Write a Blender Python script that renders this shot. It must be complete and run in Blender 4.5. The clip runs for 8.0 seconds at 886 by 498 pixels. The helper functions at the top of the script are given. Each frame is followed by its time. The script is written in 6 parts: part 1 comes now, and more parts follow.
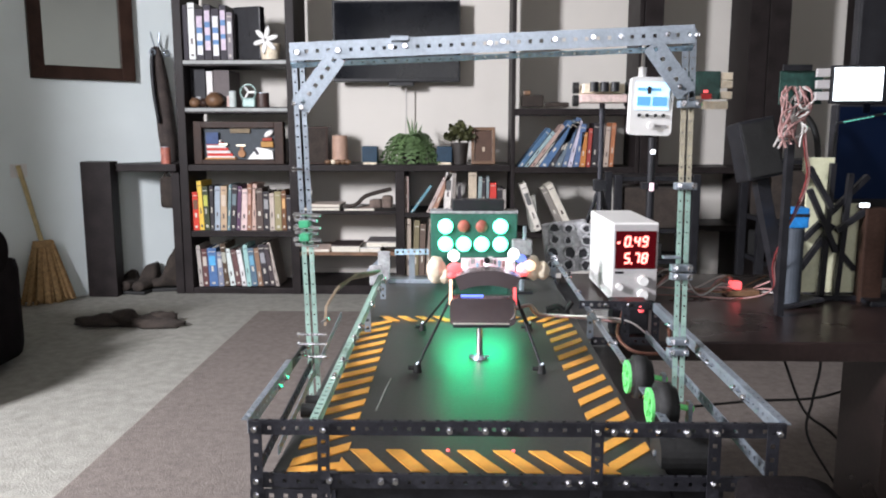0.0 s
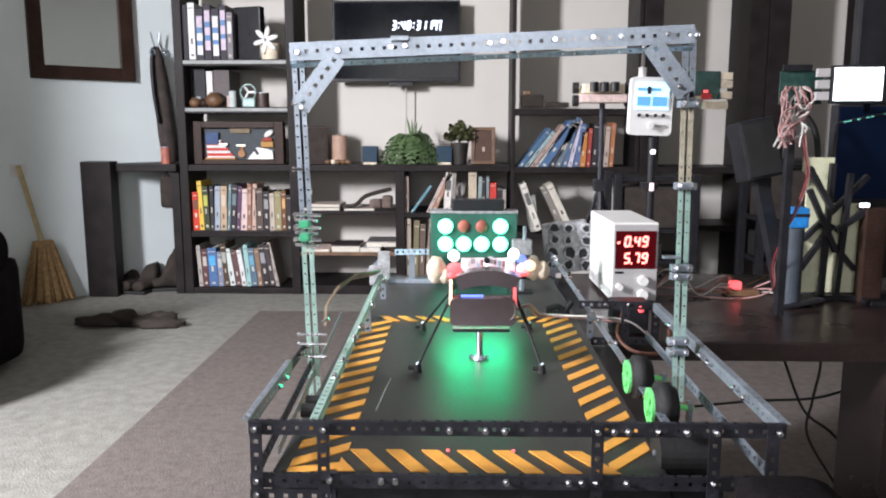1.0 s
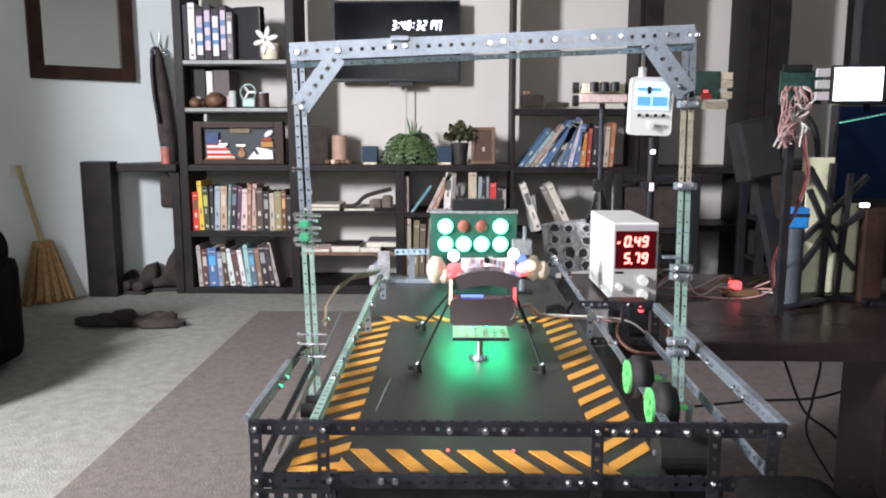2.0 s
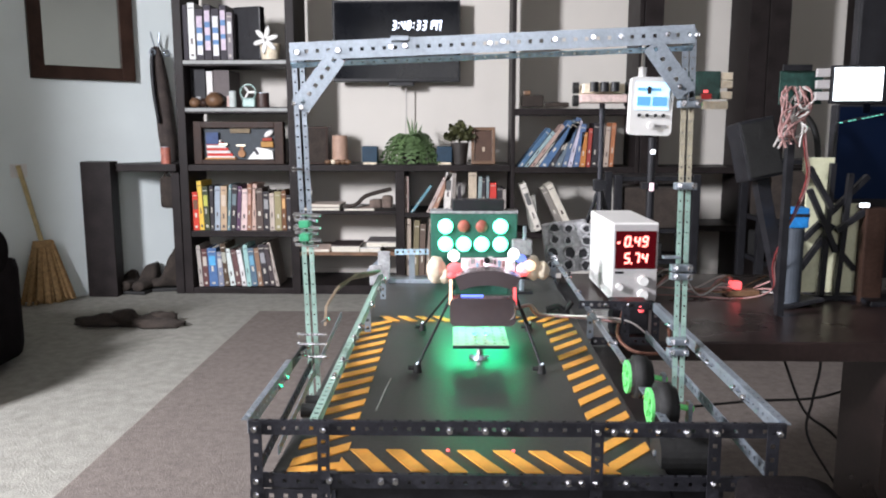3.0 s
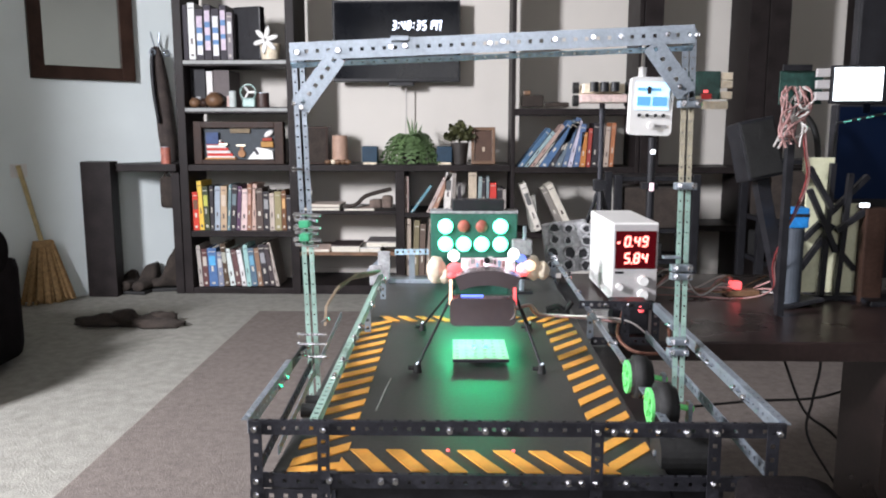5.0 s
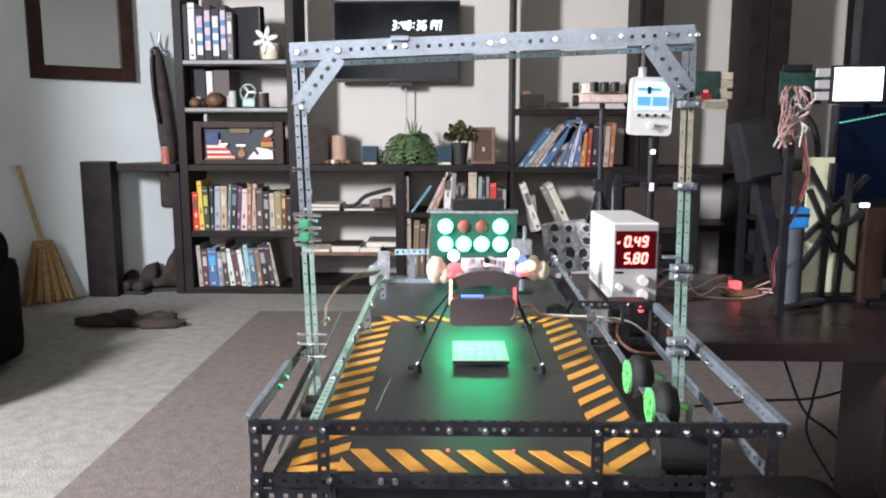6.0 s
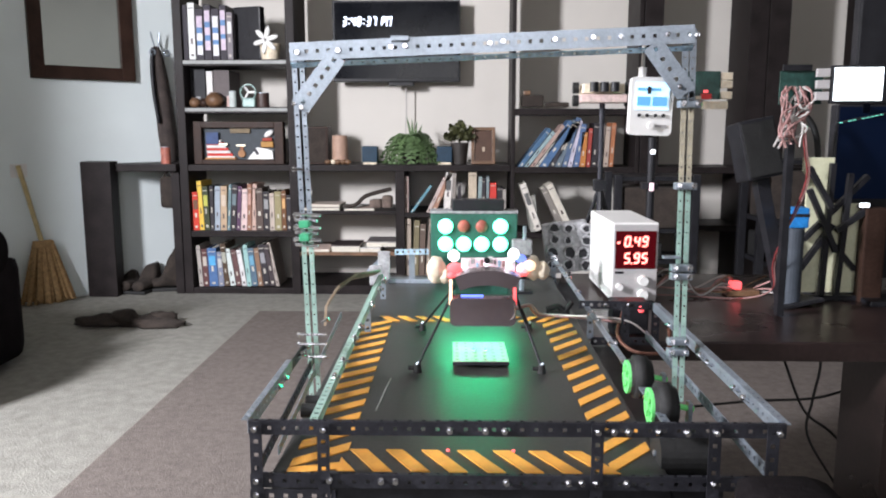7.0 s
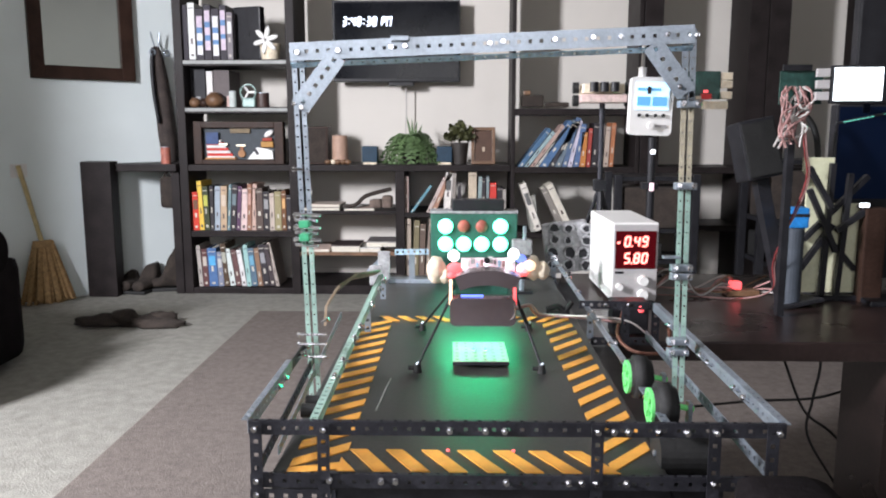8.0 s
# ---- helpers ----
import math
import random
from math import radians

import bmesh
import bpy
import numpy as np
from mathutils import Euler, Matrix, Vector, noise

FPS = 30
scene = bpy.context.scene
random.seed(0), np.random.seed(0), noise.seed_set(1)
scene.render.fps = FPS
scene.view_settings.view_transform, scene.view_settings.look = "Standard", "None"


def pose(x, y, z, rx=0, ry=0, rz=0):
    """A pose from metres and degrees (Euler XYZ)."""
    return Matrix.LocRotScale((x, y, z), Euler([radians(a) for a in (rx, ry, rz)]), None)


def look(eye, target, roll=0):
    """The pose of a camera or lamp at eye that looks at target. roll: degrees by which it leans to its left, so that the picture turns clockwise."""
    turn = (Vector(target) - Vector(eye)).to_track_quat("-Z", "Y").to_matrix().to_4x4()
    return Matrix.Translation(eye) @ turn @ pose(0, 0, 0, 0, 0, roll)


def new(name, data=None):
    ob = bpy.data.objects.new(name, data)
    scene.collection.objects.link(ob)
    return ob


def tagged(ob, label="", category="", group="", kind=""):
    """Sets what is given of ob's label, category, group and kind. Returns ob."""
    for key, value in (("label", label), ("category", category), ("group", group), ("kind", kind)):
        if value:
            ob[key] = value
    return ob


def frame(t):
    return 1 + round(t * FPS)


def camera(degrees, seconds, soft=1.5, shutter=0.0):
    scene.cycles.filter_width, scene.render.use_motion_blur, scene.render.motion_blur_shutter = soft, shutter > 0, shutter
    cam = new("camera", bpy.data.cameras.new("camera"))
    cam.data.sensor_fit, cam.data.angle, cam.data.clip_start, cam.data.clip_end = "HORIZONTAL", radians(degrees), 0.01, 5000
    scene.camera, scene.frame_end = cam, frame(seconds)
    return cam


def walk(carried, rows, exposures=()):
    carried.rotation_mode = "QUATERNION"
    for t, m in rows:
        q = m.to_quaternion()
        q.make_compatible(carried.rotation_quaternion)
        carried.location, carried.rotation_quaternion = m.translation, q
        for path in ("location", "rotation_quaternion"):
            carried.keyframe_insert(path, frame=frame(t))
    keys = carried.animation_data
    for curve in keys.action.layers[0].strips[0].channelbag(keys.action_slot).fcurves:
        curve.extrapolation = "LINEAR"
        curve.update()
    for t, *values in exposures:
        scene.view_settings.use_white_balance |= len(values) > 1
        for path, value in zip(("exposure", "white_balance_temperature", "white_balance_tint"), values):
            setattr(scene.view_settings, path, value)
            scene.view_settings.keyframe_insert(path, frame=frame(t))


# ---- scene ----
cam = camera(58.5, 8.0, soft=2.0)
EYE = (0.0, 0.0, 0.94)
VIEW = look(EYE, (-0.02501, 0.98788, 0.78684))
walk(cam, [(0.0, VIEW), (8.0, VIEW)], exposures=[(0.0, 0.0), (8.0, 0.0)])

# ---- daylight ----
world = bpy.data.worlds.new("daylight")
scene.world = world
world.use_nodes = True
wn = world.node_tree
sky = wn.nodes.new("ShaderNodeTexSky")
sky.sky_type = "NISHITA"
sky.sun_disc = False
sky.sun_elevation = radians(38)
sky.sun_rotation = radians(250)
wn.links.new(sky.outputs["Color"], wn.nodes["Background"].inputs["Color"])
wn.nodes["Background"].inputs["Strength"].default_value = 0.12


def area(name, m, sx, sy, power, colour):
    lamp = bpy.data.lights.new(name, "AREA")
    lamp.shape, lamp.size, lamp.size_y = "RECTANGLE", sx, sy
    lamp.energy, lamp.color = power, colour
    ob = new(name, lamp)
    ob.matrix_world = m
    return ob


# daylight in the side window opening; the rear lamp is added fill
area("window_daylight", look((-2.66, 0.03, 1.95), (-2.06, 0.83, 1.62)), 0.3, 0.62, 172, (0.97, 0.97, 1.04)).data.spread = radians(130)
area("rear_fill_lamp", look((-0.3, -2.4, 1.7), (0.0, 0.0, 1.2)), 2.2, 1.2, 34, (1.0, 0.96, 0.99))


# ---- materials ----
def mat(name, colour, rough=0.6, metal=0.0, var=0.25, scale=14.0, bump=0.15, fine=160.0, spec=0.5, vary=0.0, distance=0.002):
    """A surface with stains at one scale, grain at another and fine relief."""
    m = bpy.data.materials.new(name)
    m.use_nodes = True
    nt = m.node_tree
    n, l = nt.nodes, nt.links
    b = n["Principled BSDF"]
    b.inputs["Metallic"].default_value = metal
    b.inputs["Specular IOR Level"].default_value = spec
    co = n.new("ShaderNodeTexCoord")
    big = n.new("ShaderNodeTexNoise")
    big.inputs["Scale"].default_value = scale
    big.inputs["Detail"].default_value = 5
    small = n.new("ShaderNodeTexNoise")
    small.inputs["Scale"].default_value = fine
    small.inputs["Detail"].default_value = 3
    for t in (big, small):
        l.new(co.outputs["Object"], t.inputs["Vector"])
    ramp = n.new("ShaderNodeValToRGB")
    c = Vector(colour[:3])
    lo, hi = c * (1 - var), c * (1 + var)
    ramp.color_ramp.elements[0].position, ramp.color_ramp.elements[1].position = 0.3, 0.7
    ramp.color_ramp.elements[0].color = (*lo, 1)
    ramp.color_ramp.elements[1].color = (*[min(v, 1.0) for v in hi], 1)
    l.new(big.outputs["Fac"], ramp.inputs["Fac"])
    mix = n.new("ShaderNodeMixRGB")
    mix.blend_type = "OVERLAY"
    mix.inputs["Fac"].default_value = min(1.0, var * 1.6)
    l.new(ramp.outputs["Color"], mix.inputs["Color1"])
    l.new(small.outputs["Fac"], mix.inputs["Color2"])
    out = mix.outputs["Color"]
    if vary:
        info = n.new("ShaderNodeObjectInfo")
        hsv = n.new("ShaderNodeHueSaturation")
        mr = n.new("ShaderNodeMapRange")
        mr.inputs["To Min"].default_value, mr.inputs["To Max"].default_value = 1 - vary, 1 + vary
        l.new(info.outputs["Random"], mr.inputs["Value"])
        l.new(mr.outputs["Result"], hsv.inputs["Value"])
        l.new(out, hsv.inputs["Color"])
        out = hsv.outputs["Color"]
    l.new(out, b.inputs["Base Color"])
    mr = n.new("ShaderNodeMapRange")
    mr.inputs["To Min"].default_value, mr.inputs["To Max"].default_value = max(0.03, rough - 0.12), min(1, rough + 0.12)
    l.new(big.outputs["Fac"], mr.inputs["Value"])
    l.new(mr.outputs["Result"], b.inputs["Roughness"])
    if bump:
        bp = n.new("ShaderNodeBump")
        bp.inputs["Strength"].default_value = bump
        bp.inputs["Distance"].default_value = distance
        l.new(small.outputs["Fac"], bp.inputs["Height"])
        l.new(bp.outputs["Normal"], b.inputs["Normal"])
    return m


def glow(name, colour, strength):
    m = bpy.data.materials.new(name)
    m.use_nodes = True
    b = m.node_tree.nodes["Principled BSDF"]
    b.inputs["Base Color"].default_value = (*colour, 1)
    b.inputs["Emission Color"].default_value = (*colour, 1)
    b.inputs["Emission Strength"].default_value = strength
    b.inputs["Roughness"].default_value = 0.45
    b.inputs["Specular IOR Level"].default_value = 0.15
    return m


STEEL = mat("zinc_steel", (0.36, 0.41, 0.47), 0.36, 0.6, 0.2, 30, 0.08, 300)
STEEL_GREEN = mat("mint_strip", (0.4, 0.58, 0.51), 0.4, 0.25, 0.18, 30, 0.08, 300)
CHROME = mat("bright_screw", (0.8, 0.8, 0.84), 0.18, 1.0, 0.1, 60, 0.0, 300)
PLATEM = mat("pale_plate", (0.52, 0.5, 0.44), 0.38, 0.0, 0.12, 40, 0.06, 300)
BRASS = mat("brass_strip", (0.66, 0.6, 0.46), 0.42, 0.6, 0.18, 40, 0.08, 300)
DARKBAR = mat("dark_steel_bar", (0.034, 0.034, 0.043), 0.45, 0.35, 0.35, 30, 0.12, 260)
BOARD = mat("black_board", (0.037, 0.036, 0.034), 0.4, 0.0, 0.3, 9, 0.05, 220)
ORANGE = mat("orange_tape", (0.86, 0.4, 0.07), 0.5, 0.0, 0.14, 40, 0.08, 300, vary=0.08)
SCRATCH = mat("pale_scratch", (0.5, 0.5, 0.48), 0.7, 0, 0.2, 60)
RUBBER = mat("black_rubber", (0.013, 0.013, 0.013), 0.7, 0, 0.3, 40, 0.3, 240)
BLACKP = mat("black_plastic", (0.014, 0.014, 0.017), 0.45, 0, 0.3, 30, 0.08, 300, spec=0.35)
GREENP = mat("green_plastic", (0.2, 0.85, 0.25), 0.4, 0, 0.12, 40)
GREENBLK = mat("deep_green_plastic", (0.06, 0.4, 0.2), 0.4, 0, 0.15, 40)
DESK = mat("dark_brown_desk", (0.026, 0.016, 0.015), 0.3, 0, 0.35, 8, 0.05, 120, spec=0.5)
SHELF = mat("black_brown_wood", (0.019, 0.015, 0.015), 0.5, 0, 0.35, 9, 0.12, 140, spec=0.15)
SHELF_EDGE = mat("pale_shelf_edge", (0.3, 0.31, 0.3), 0.6, 0, 0.2, 12)
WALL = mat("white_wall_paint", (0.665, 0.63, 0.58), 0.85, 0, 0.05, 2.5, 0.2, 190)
# paler and bluer than WALL: cool window light put into the colour
COOL_LIT_WALL = mat("cool_lit_wall_paint", (0.8, 0.87, 0.87), 0.85, 0, 0.04, 2.5, 0.2, 190)
# unseen wall; mid grey chosen for how bright the mirror reflects it
EAST_WALL = mat("mirror_tone_wall_paint", (0.42, 0.42, 0.4), 0.85, 0, 0.06, 2.5, 0.2, 190)
# ceiling and rear wall are unseen; dark tones keep bounced light low
CEIL = mat("bounce_cut_ceiling_paint", (0.34, 0.33, 0.31), 0.9, 0, 0.04, 3)
BOUNCE_CUT_WALL = mat("bounce_cut_wall_paint", (0.17, 0.15, 0.135), 0.85, 0, 0.06, 2.5, 0.2, 190)
CARPET = mat("beige_carpet", (0.3, 0.292, 0.262), 0.97, 0, 0.16, 22, 0.6, 150, 0.1, distance=0.006)
RUG = mat("taupe_rug", (0.182, 0.157, 0.143), 0.97, 0, 0.16, 45, 0.6, 190, 0.1, distance=0.005)
WHITEC = mat("white_enamel", (0.8, 0.79, 0.77), 0.42, 0, 0.05, 12, 0.05, 260)
GREYC = mat("grey_panel", (0.42, 0.4, 0.4), 0.5, 0, 0.08, 20, 0.05, 260)
REDP = mat("red_plastic", (0.6, 0.03, 0.03), 0.4, 0, 0.2, 40)
BLUEP = mat("blue_plastic", (0.02, 0.22, 0.6), 0.4, 0, 0.2, 40)
BROWNM = mat("brown_bronze_sheet", (0.2, 0.165, 0.175), 0.24, 0.6, 0.06, 8, 0.02, 90)
CREAM = mat("cream_foam", (0.75, 0.65, 0.5), 0.7, 0, 0.18, 90, 0.4, 260)
GREY_STONE = mat("perforated_grey", (0.33, 0.33, 0.34), 0.6, 0.1, 0.35, 55, 0.3, 200)
FRAME_W = mat("dark_frame_wood", (0.034, 0.018, 0.013), 0.5, 0, 0.35, 14, 0.12, 150, spec=0.2)
MIRROR = mat("mirror_glass", (0.62, 0.65, 0.62), 0.12, 1.0, 0.03, 5, 0.0)
FERN = mat("fern_leaf", (0.1, 0.165, 0.065), 0.6, 0, 0.35, 30, 0.1, 120)
IVY = mat("dark_leaf", (0.055, 0.058, 0.02), 0.55, 0, 0.4, 30, 0.1, 120)
POT = mat("dark_pot", (0.03, 0.025, 0.022), 0.5, 0, 0.3, 20)
WOOD = mat("brown_wood", (0.16, 0.085, 0.045), 0.5, 0, 0.3, 14, 0.15, 120)
STRAW = mat("broom_straw", (0.32, 0.2, 0.09), 0.9, 0, 0.3, 60, 0.6, 180)
CLOTH = mat("dark_cloth", (0.036, 0.027, 0.022), 0.95, 0, 0.4, 20, 0.6, 160)
SOFA = mat("dark_sofa_fabric", (0.012, 0.01, 0.011), 0.95, 0, 0.3, 10, 0.6, 190, spec=0.05)
PAPER = mat("book_pages", (0.68, 0.64, 0.55), 0.9, 0, 0.1, 60)
SCREEN_OFF = mat("dark_screen", (0.004, 0.005, 0.008), 0.15, 0, 0.2, 4, 0.0, spec=0.2)
WIREPINK = mat("pink_wire", (0.36, 0.2, 0.19), 0.5, 0, 0.2, 60)
WIREWHITE = mat("white_wire", (0.5, 0.47, 0.45), 0.5, 0, 0.1, 60)
PCB = mat("green_circuit_board", (0.02, 0.06, 0.05), 0.4, 0, 0.4, 90, 0.1, 300)
PALEBLUE = mat("blue_white_bar", (0.45, 0.62, 0.78), 0.4, 0.3, 0.35, 90)
DARKRED = mat("dark_red_wire", (0.28, 0.05, 0.05), 0.5, 0, 0.2, 60)
REDLENS = mat("red_lens", (0.36, 0.1, 0.07), 0.6, 0, 0.2, 60)
GREENBOX = mat("dark_green_box", (0.025, 0.11, 0.08), 0.45, 0, 0.25, 20)
G_GREEN = glow("green_led", (0.16, 1.0, 0.62), 5.5)
G_STRIP = glow("green_strip_light", (0.02, 1.0, 0.35), 18.0)
G_RED = glow("red_digit", (1.0, 0.22, 0.19), 4.0)
G_WHITE = glow("white_led", (0.9, 0.95, 1.0), 2.2)
G_DIFF = glow("pink_white_diffuser", (1.0, 0.74, 0.82), 0.6)
G_WARM = glow("warm_led", (1.0, 0.66, 0.45), 1.5)
G_REDL = glow("red_led", (1.0, 0.12, 0.13), 1.5)
G_BLUEL = glow("blue_led", (0.16, 0.24, 1.0), 1.6)
G_CLOCK = glow("clock_digit", (0.8, 0.86, 1.0), 1.6)
G_SCREEN = glow("bright_screen", (0.86, 0.95, 1.0), 2.2)
G_LCD = glow("blue_lcd", (0.12, 0.36, 0.62), 0.55)
G_LCDW = glow("white_lcd", (0.55, 0.78, 0.95), 0.8)
G_DIM = glow("blue_monitor_field", (0.001, 0.0035, 0.013), 0.6)
G_CYAN = glow("cyan_text", (0.2, 0.75, 0.6), 1.0)
G_PAD = glow("red_panel_field", (0.06, 0.0, 0.002), 0.25)


# ---- builders ----
def part(name, bm, material, parent=None, label="", smooth=False):
    me = bpy.data.meshes.new(name)
    bmesh.ops.recalc_face_normals(bm, faces=bm.faces)
    bm.to_mesh(me)
    bm.free()
    me.materials.append(material)
    if smooth:
        me.polygons.foreach_set("use_smooth", [True] * len(me.polygons))
    ob = new(name, me)
    if parent is not None:
        ob.parent = parent
    return tagged(ob, label)


def thing(name, label, category, m, group="", kind=""):
    ob = new(name)
    ob.empty_display_size = 0.05
    ob.matrix_world = m
    return tagged(ob, label, category, group, kind)


def box(bm, x0, x1, y0, y1, z0, z1, bev=0.0):
    m = Matrix.Translation(((x0 + x1) / 2, (y0 + y1) / 2, (z0 + z1) / 2)) @ Matrix.Diagonal((x1 - x0, y1 - y0, z1 - z0, 1))
    vs = bmesh.ops.create_cube(bm, size=1, matrix=m)["verts"]
    if bev:
        es = list({e for v in vs for e in v.link_edges})
        bmesh.ops.bevel(bm, geom=es, offset=bev, segments=2, affect="EDGES", profile=0.6)
    return bm


def rounded(bm, x0, x1, y0, y1, z0, z1, r, n=5):
    """A panel in the x-z plane with rounded corners, from y0 to y1."""
    ring = []
    for cx, cz, a0 in ((x1 - r, z1 - r, 0), (x0 + r, z1 - r, 90), (x0 + r, z0 + r, 180), (x1 - r, z0 + r, 270)):
        for k in range(n + 1):
            a = radians(a0 + 90 * k / n)
            ring.append((cx + r * math.cos(a), cz + r * math.sin(a)))
    lo = [bm.verts.new((x, y0, z)) for x, z in ring]
    hi = [bm.verts.new((x, y1, z)) for x, z in ring]
    bm.faces.new(lo)
    bm.faces.new(hi[::-1])
    for k in range(len(ring)):
        j = (k + 1) % len(ring)
        bm.faces.new((lo[j], lo[k], hi[k], hi[j]))
    return bm


def boxes(*rows, bev=0.0):
    bm = bmesh.new()
    for r in rows:
        box(bm, *r, bev=bev)
    return bm


def cyl(bm, p, q, r, n=12, r2=None):
    p, q = Vector(p), Vector(q)
    d = q - p
    m = Matrix.Translation((p + q) / 2) @ d.to_track_quat("Z", "Y").to_matrix().to_4x4()
    bmesh.ops.create_cone(bm, cap_ends=True, segments=n, radius1=r, radius2=r if r2 is None else r2, depth=d.length, matrix=m)
    return bm


def beam(bm, p, q, w, h, upv=(0, 0, 1)):
    """A square bar from p to q, w across and h along upv."""
    p, q = Vector(p), Vector(q)
    d = (q - p).normalized()
    side = d.cross(Vector(upv)).normalized()
    u = side.cross(d)
    vs = []
    for c in (p, q):
        for a, b in ((-1, -1), (1, -1), (1, 1), (-1, 1)):
            vs.append(bm.verts.new(c + side * a * w / 2 + u * b * h / 2))
    for f in ((0, 1, 2, 3), (4, 7, 6, 5), (0, 4, 5, 1), (1, 5, 6, 2), (2, 6, 7, 3), (3, 7, 4, 0)):
        bm.faces.new([vs[i] for i in f])
    return bm


def tube(bm, pts, r, n=7, steps=6):
    """A round cord through the points."""
    pts = [Vector(p) for p in pts]
    ext = [pts[0] * 2 - pts[1]] + pts + [pts[-1] * 2 - pts[-2]]
    line = []
    for i in range(1, len(ext) - 2):
        a, b, c, d = ext[i - 1:i + 3]
        for k in range(steps):
            t = k / steps
            line.append(0.5 * ((2 * b) + (c - a) * t + (2 * a - 5 * b + 4 * c - d) * t * t + (3 * b - a - 3 * c + d) * t ** 3))
    line.append(pts[-1])
    rings = []
    ref = Vector((0.31, 0.42, 0.85)).normalized()
    for i, p in enumerate(line):
        d = (line[min(i + 1, len(line) - 1)] - line[max(i - 1, 0)]).normalized()
        s = d.cross(ref).normalized()
        u = s.cross(d)
        rings.append([bm.verts.new(p + (s * math.cos(a) + u * math.sin(a)) * r) for a in [2 * math.pi * k / n for k in range(n)]])
    for a, b in zip(rings, rings[1:]):
        for k in range(n):
            bm.faces.new((a[k], a[(k + 1) % n], b[(k + 1) % n], b[k]))
    bm.faces.new(rings[0])
    bm.faces.new(rings[-1][::-1])
    return bm


def ribbon(bm, pts, w, h, upv=(0, 0, 1)):
    """One continuous flat bar bent along the points, w across and h along upv."""
    pts = [Vector(p) for p in pts]
    rings = []
    for i, p in enumerate(pts):
        d = (pts[min(i + 1, len(pts) - 1)] - pts[max(i - 1, 0)]).normalized()
        s = d.cross(Vector(upv)).normalized()
        u = s.cross(d)
        rings.append([bm.verts.new(p + s * a * w / 2 + u * b * h / 2) for a, b in ((-1, -1), (1, -1), (1, 1), (-1, 1))])
    for a, b in zip(rings, rings[1:]):
        for k in range(4):
            bm.faces.new((a[k], a[(k + 1) % 4], b[(k + 1) % 4], b[k]))
    bm.faces.new(rings[0])
    bm.faces.new(rings[-1][::-1])
    return bm


PITCH = 0.0127


def perforated(bm, m, n, rows=1, pitch=PITCH, width=PITCH, hole=0.0048, thick=0.0012):
    """A strip of n cells along x and some rows along z, each with a square hole right through."""
    for i in range(n):
        for j in range(rows):
            cx, cz = (i + 0.5) * pitch, (j + 0.5) * width - rows * width / 2
            ring = []
            for y in (-thick / 2, thick / 2):
                outer = [bm.verts.new(m @ Vector((cx + a * pitch / 2, y, cz + b * width / 2))) for a, b in ((-1, -1), (1, -1), (1, 1), (-1, 1))]
                inner = [bm.verts.new(m @ Vector((cx + a * hole / 2, y, cz + b * hole / 2))) for a, b in ((-1, -1), (1, -1), (1, 1), (-1, 1))]
                ring.append((outer, inner))
            (o0, i0), (o1, i1) = ring
            for k in range(4):
                k2 = (k + 1) % 4
                bm.faces.new((o0[k], o0[k2], i0[k2], i0[k]))
                bm.faces.new((o1[k2], o1[k], i1[k], i1[k2]))
                bm.faces.new((i0[k], i0[k2], i1[k2], i1[k]))
                edge = (k == 0 and j == 0) or (k == 2 and j == rows - 1) or (k == 1 and i == n - 1) or (k == 3 and i == 0)
                if edge:
                    bm.faces.new((o0[k2], o0[k], o1[k], o1[k2]))
    return bm


def along(p, q, upv=(0, 0, 1)):
    """A pose at p whose x axis runs to q, with z near upv; and the length."""
    p, q = Vector(p), Vector(q)
    x = (q - p).normalized()
    y = Vector(upv).cross(x).normalized()
    z = x.cross(y)
    m = Matrix((x, y, z)).transposed().to_4x4()
    m.translation = p
    return m, (q - p).length


def strip(name, p, q, material, parent, upv=(0, 0, 1), width=PITCH, rows=1, hole=0.0048, flange=0.0, label=""):
    """A perforated strip from p to q, with a folded flange if asked for."""
    m, length = along(p, q, upv)
    n = max(1, round(length / PITCH))
    bm = bmesh.new()
    perforated(bm, m, n, rows, length / n, width, hole)
    if flange:
        f = m @ Matrix.Translation((0, flange / 2, rows * width / 2)) @ pose(0, 0, 0, 90)
        perforated(bm, f, n, 1, length / n, abs(flange), hole)
    bmesh.ops.remove_doubles(bm, verts=bm.verts, dist=0.0002)
    return part(name, bm, material, parent, label)


def screw_mesh():
    bm = bmesh.new()
    cyl(bm, (0, 0, 0), (0, 0, 0.002), 0.0036, 10, 0.0028)
    cyl(bm, (0, 0, 0.0018), (0, 0, 0.0032), 0.002, 6)
    cyl(bm, (0, 0, -0.009), (0, 0, 0.0), 0.002, 6)
    me = bpy.data.meshes.new("screw")
    bm.to_mesh(me)
    bm.free()
    me.materials.append(CHROME)
    return me


SCREW = screw_mesh()


def screw(parent, at, way):
    ob = new("screw", SCREW)
    ob.parent = parent
    ob.matrix_basis = Matrix.Translation(at) @ Vector(way).to_track_quat("Z", "Y").to_matrix().to_4x4()
    return ob


# which of the bars a to g are lit for each character of a seven-bar display
BARS = {"0": "abcdef", "1": "bc", "2": "abged", "3": "abgcd", "4": "fgbc", "5": "afgcd", "6": "afgedc", "7": "abc", "8": "abcdefg", "9": "abfgcd", "P": "abefg"}


